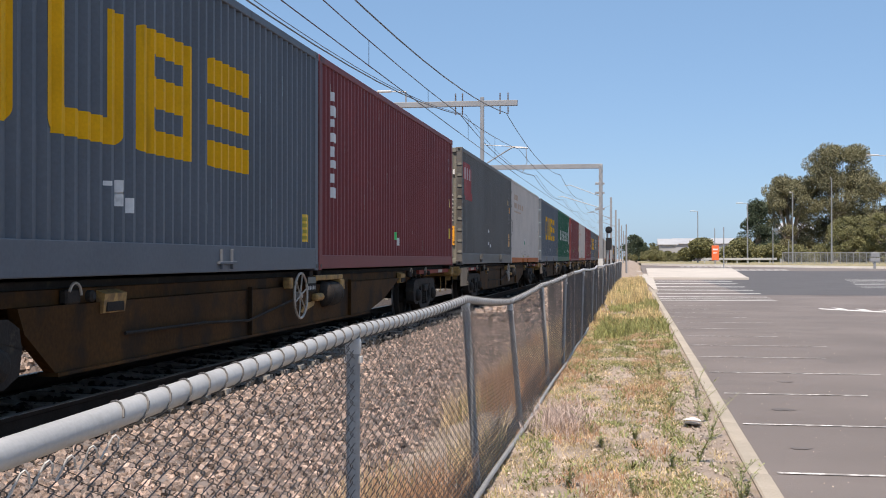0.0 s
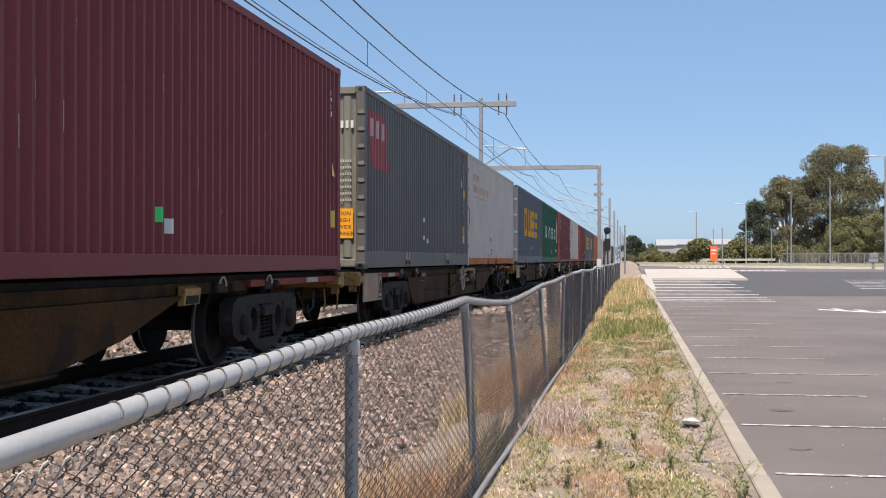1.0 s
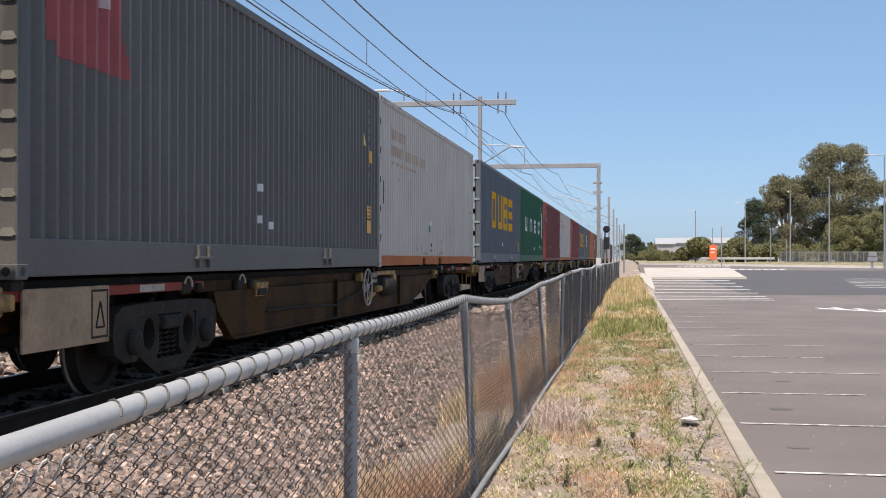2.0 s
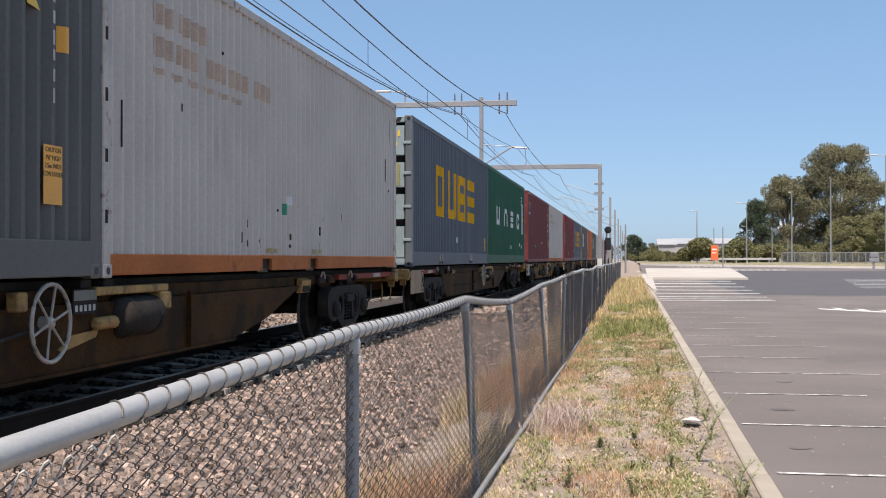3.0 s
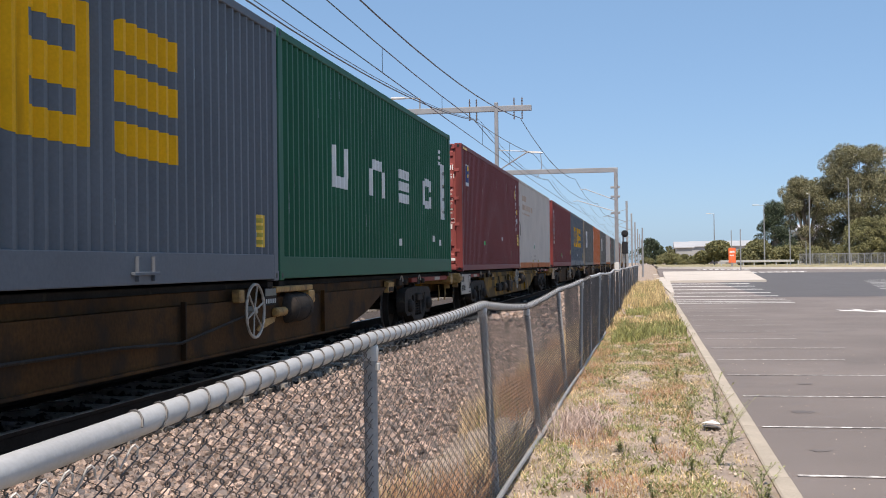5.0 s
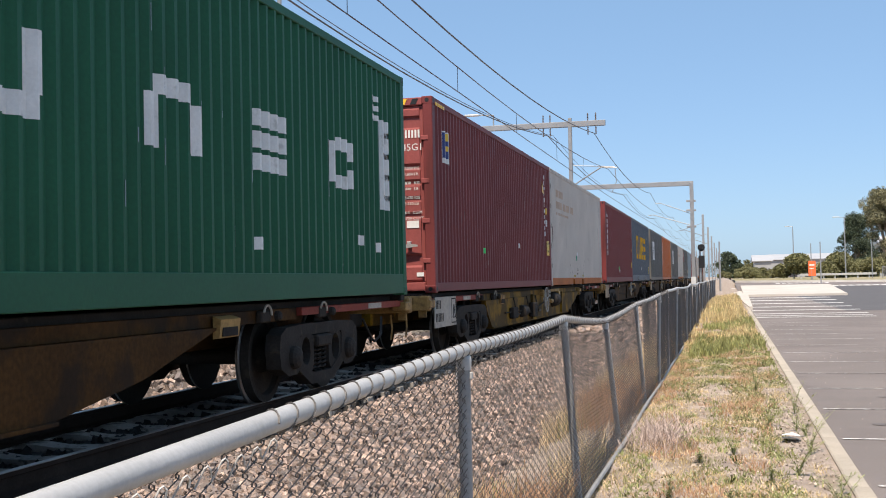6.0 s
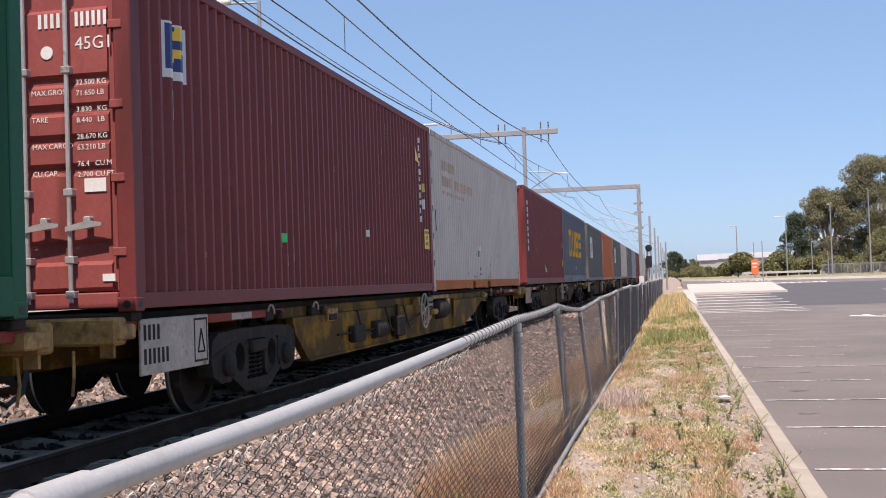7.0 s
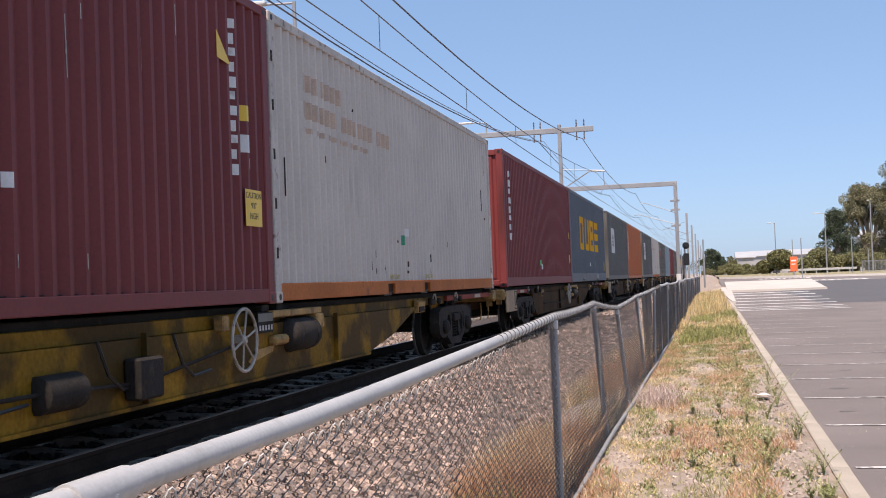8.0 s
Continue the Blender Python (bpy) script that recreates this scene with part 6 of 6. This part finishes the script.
def bush_row(label, x0, x1, y, base, h, seed, leaf, count=5000, name="bush"):
    """A run of low bushes, too many to count."""
    rng = np.random.default_rng(seed)
    n = max(8, int((x1 - x0) / (h * 0.28)))
    cs = [(rng.uniform(x0, x1), y + rng.uniform(-4, 4), base + h * rng.uniform(0.15, 0.72), h * rng.uniform(0.28, 0.5)) for _ in range(n * 2)]
    v, f = leaf_cloud(cs, count, h * 0.05, rng)
    ob = new(name, fast_mesh(name, v, f, leaf))
    return tagged(ob, label, "bushes", kind="stuff")


def shed(label, x0, x1, y, base, h, depth=22.0):
    s = thing("warehouse", label, "building", at=pose(0, 0, 0))
    b = Build().box(x0, x1, y, y + depth, base - 1, base + h)
    part("wall", b, M["shed_wall"], s)
    part("roof", Build().prism([(y - 0.5, base + h), (y + depth / 2, base + h + 1.6), (y + depth + 0.5, base + h), (y + depth + 0.5, base + h - 0.15), (y - 0.5, base + h - 0.15)], "x", x0 - 0.6, x1 + 0.6),
         M["shed_roof"], s, "pale metal roof")
    n = 5
    for i in range(n):
        xa = x0 + (x1 - x0) * (i + 0.2) / n
        part("roller_door", Build().box(xa, xa + (x1 - x0) * 0.5 / n, y - 0.06, y - 0.004, base, base + h * 0.55, 0.02), M["shed_dark"], s, "dark roller door")
    return s


def distance():
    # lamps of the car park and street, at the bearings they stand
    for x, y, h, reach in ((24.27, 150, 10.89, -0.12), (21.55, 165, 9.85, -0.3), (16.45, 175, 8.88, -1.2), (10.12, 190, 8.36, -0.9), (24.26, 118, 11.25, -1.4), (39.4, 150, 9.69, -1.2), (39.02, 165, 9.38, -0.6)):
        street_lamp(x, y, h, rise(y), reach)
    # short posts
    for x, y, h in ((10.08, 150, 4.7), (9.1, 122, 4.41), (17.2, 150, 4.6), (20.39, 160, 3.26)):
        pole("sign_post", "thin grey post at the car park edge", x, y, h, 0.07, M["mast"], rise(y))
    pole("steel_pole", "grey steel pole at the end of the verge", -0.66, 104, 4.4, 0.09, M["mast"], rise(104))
    # orange sign on its post
    d = 150
    s = thing("orange_sign", "orange notice board on a post at the car park edge", "sign", at=pose(10.15, d, rise(d)))
    part("post", Build().tube([(0, 0, -0.3), (0, 0, 1.2)], 0.06, 8), M["mast"], s)
    part("board", Build().box(-0.45, 0.45, -0.06, 0.0, 0.62, 2.5, 0.03), M["sign_orange"], s, "orange board")
    part("pale_band", Build().box(-0.3, 0.3, -0.066, -0.06, 1.9, 2.1), M["letter"], s, "pale band of unreadable writing")
    part("pale_band", Build().box(-0.3, 0.2, -0.066, -0.06, 1.5, 1.62), M["letter"], s, "pale band of unreadable writing")
    # guard rail in front of the bushes
    g = thing("guard_rail", "galvanised guard rail past the car park", "guard rail", kind="structure")
    part("rail", Build().box(9.55, 19.45, 165, 165.1, rise(165) + 0.55, rise(165) + 0.85, 0.02), M["galv"], g)
    for i in range(8):
        x = 9.71 + 1.47 * i
        part("post", Build().box(x - 0.08, x + 0.08, 165.1, 165.25, rise(165) - 0.2, rise(165) + 0.75), M["galv"], g)
    # mesh fence on the far bank at the foot of the trees
    f = thing("far_fence", "low grey mesh fence below the trees", "fence", kind="structure")
    d = 150.0
    x0, x1 = 18.36, 40.70
    for i in range(30):
        x = x0 + (x1 - x0) * i / 29
        part("post", Build().box(x - 0.03, x + 0.03, d - 0.03, d + 0.03, 0.5, 2.25), M["mast"], f)
    part("top_rail", Build().box(x0, x1, d - 0.03, d + 0.03, 2.22, 2.30), M["mast"], f)
    b = Build()
    for i in range(260):
        x = x0 + (x1 - x0) * i / 260
        b.box(x, x + 0.02, d - 0.01, d + 0.01, 0.6, 2.22)
    part("pickets", b, M["mast"], f)
    cab = thing("meter_cabinet", "grey meter box on a post by the far kerb", "cabinet", at=pose(25.07, 128, rise(128)))
    part("post", Build().box(-0.12, 0.12, -0.1, 0.1, -0.3, 1.3, 0.01), M["mast"], cab)
    part("box", Build().box(-0.5, 0.5, -0.2, 0.2, 0.75, 1.15, 0.03), M["mast"], cab)
    part("box", Build().box(-0.4, 0.4, -0.2, 0.2, 1.25, 1.75, 0.03), M["mast"], cab)
    # gum trees
    G = 0.85
    tree("large gum tree with grey-green crown", 39.6, 235, G, 23.3, 8.3, M["leaf"], 31, 80000, 0.17, 0.22, 70)
    tree("spreading gum tree with grey-green crown", 30.2, 235, G, 16.8, 7.0, M["leaf"], 32, 52000, 0.17, 0.16, 56)
    tree("dark dense conifer-like tree", 23.2, 225, G, 12.4, 4.0, M["leaf_dark"], 33, 30000, 0.16, 0.06, 46, shape=0.4)
    tree("gum tree with grey-green crown", 45.9, 228, G, 16.4, 5.5, M["leaf"], 34, 36000, 0.18, 0.14, 46)
    tree("gum tree with grey-green crown", 56.8, 236, G, 17.9, 7.5, M["leaf"], 35, 30000, 0.2, 0.16, 46)
    tree("gum tree with grey-green crown", 67.4, 230, G, 16.2, 7.0, M["leaf"], 36, 24000, 0.2, 0.16, 40)
    tree("low gum tree with drooping crown", 36.7, 205, G, 7.6, 4.6, M["leaf_bush"], 37, 28000, 0.15, 0.08, 40)
    tree("low gum tree with drooping crown", 41.6, 200, G, 8.6, 4.4, M["leaf_bush"], 38, 28000, 0.15, 0.08, 40)
    tree("round dark distant tree by the line", 0.7, 300, G, 6.4, 3.0, M["leaf_dark"], 39, 6000, 0.26, 0.1, 26)
    tree("small round distant tree by the line", 5.8, 340, G, 4.9, 2.4, M["leaf_bush"], 40, 4500, 0.26, 0.1, 20)
    bush_row("bank of green bushes past the car park", 7.45, 17.6, 190, G, 4.2, 41, M["leaf_bush"], 36000)
    bush_row("low bushes below the trees", 19.64, 50.13, 212, G, 3.6, 42, M["leaf_bush"], 52000)
    bush_row("distant scrub at the end of the line", -1.72, 11.41, 260, G, 2.6, 43, M["leaf_bush"], 26000)
    bush_row("distant tree line", -420, 330, 760, 1.0, 11, 44, M["leaf_dark"], 16000)
    shed("long pale metal warehouse", 11.39, 32.09, 330, G, 4.9)
    shed("dark gabled warehouse by the line", 6.76, 10.85, 310, G, 4.4, 14)
    shed("white shed half hidden by trees", 31.83, 38.32, 260, G, 7.0, 14)
    # street lamps behind the train
    street_lamp(-12.0, 30.0, 10.4, -0.2, -1.6)
    # litter on the verge
    lit = Build()
    rng = random.Random(3)
    vs = [(0.51 + 0.10 * math.cos(a) * rng.uniform(0.6, 1.2), 10.3 + 0.16 * math.sin(a) * rng.uniform(0.6, 1.2), 0.075 + rng.uniform(0, 0.05)) for a in (0.9 * k for k in range(7))]
    lit.add(vs + [(0.51, 10.3, 0.125)], [(k, (k + 1) % 7, 7) for k in range(7)])
    lit.add([(x, y, z - 0.025) for x, y, z in vs] + [(0.51, 10.3, 0.055)], [((k + 1) % 7, k, 7) for k in range(7)])
    tagged(part("litter", lit, M["rubbish"]), "crumpled white paper litter on the verge", "litter")


fence()
grasses()
weeds()
kerbs()
markings()
tee_mast()
portal()
far_masts()
overhead()
signal()
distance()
train()
first_stickers()
sleepers()

motions()
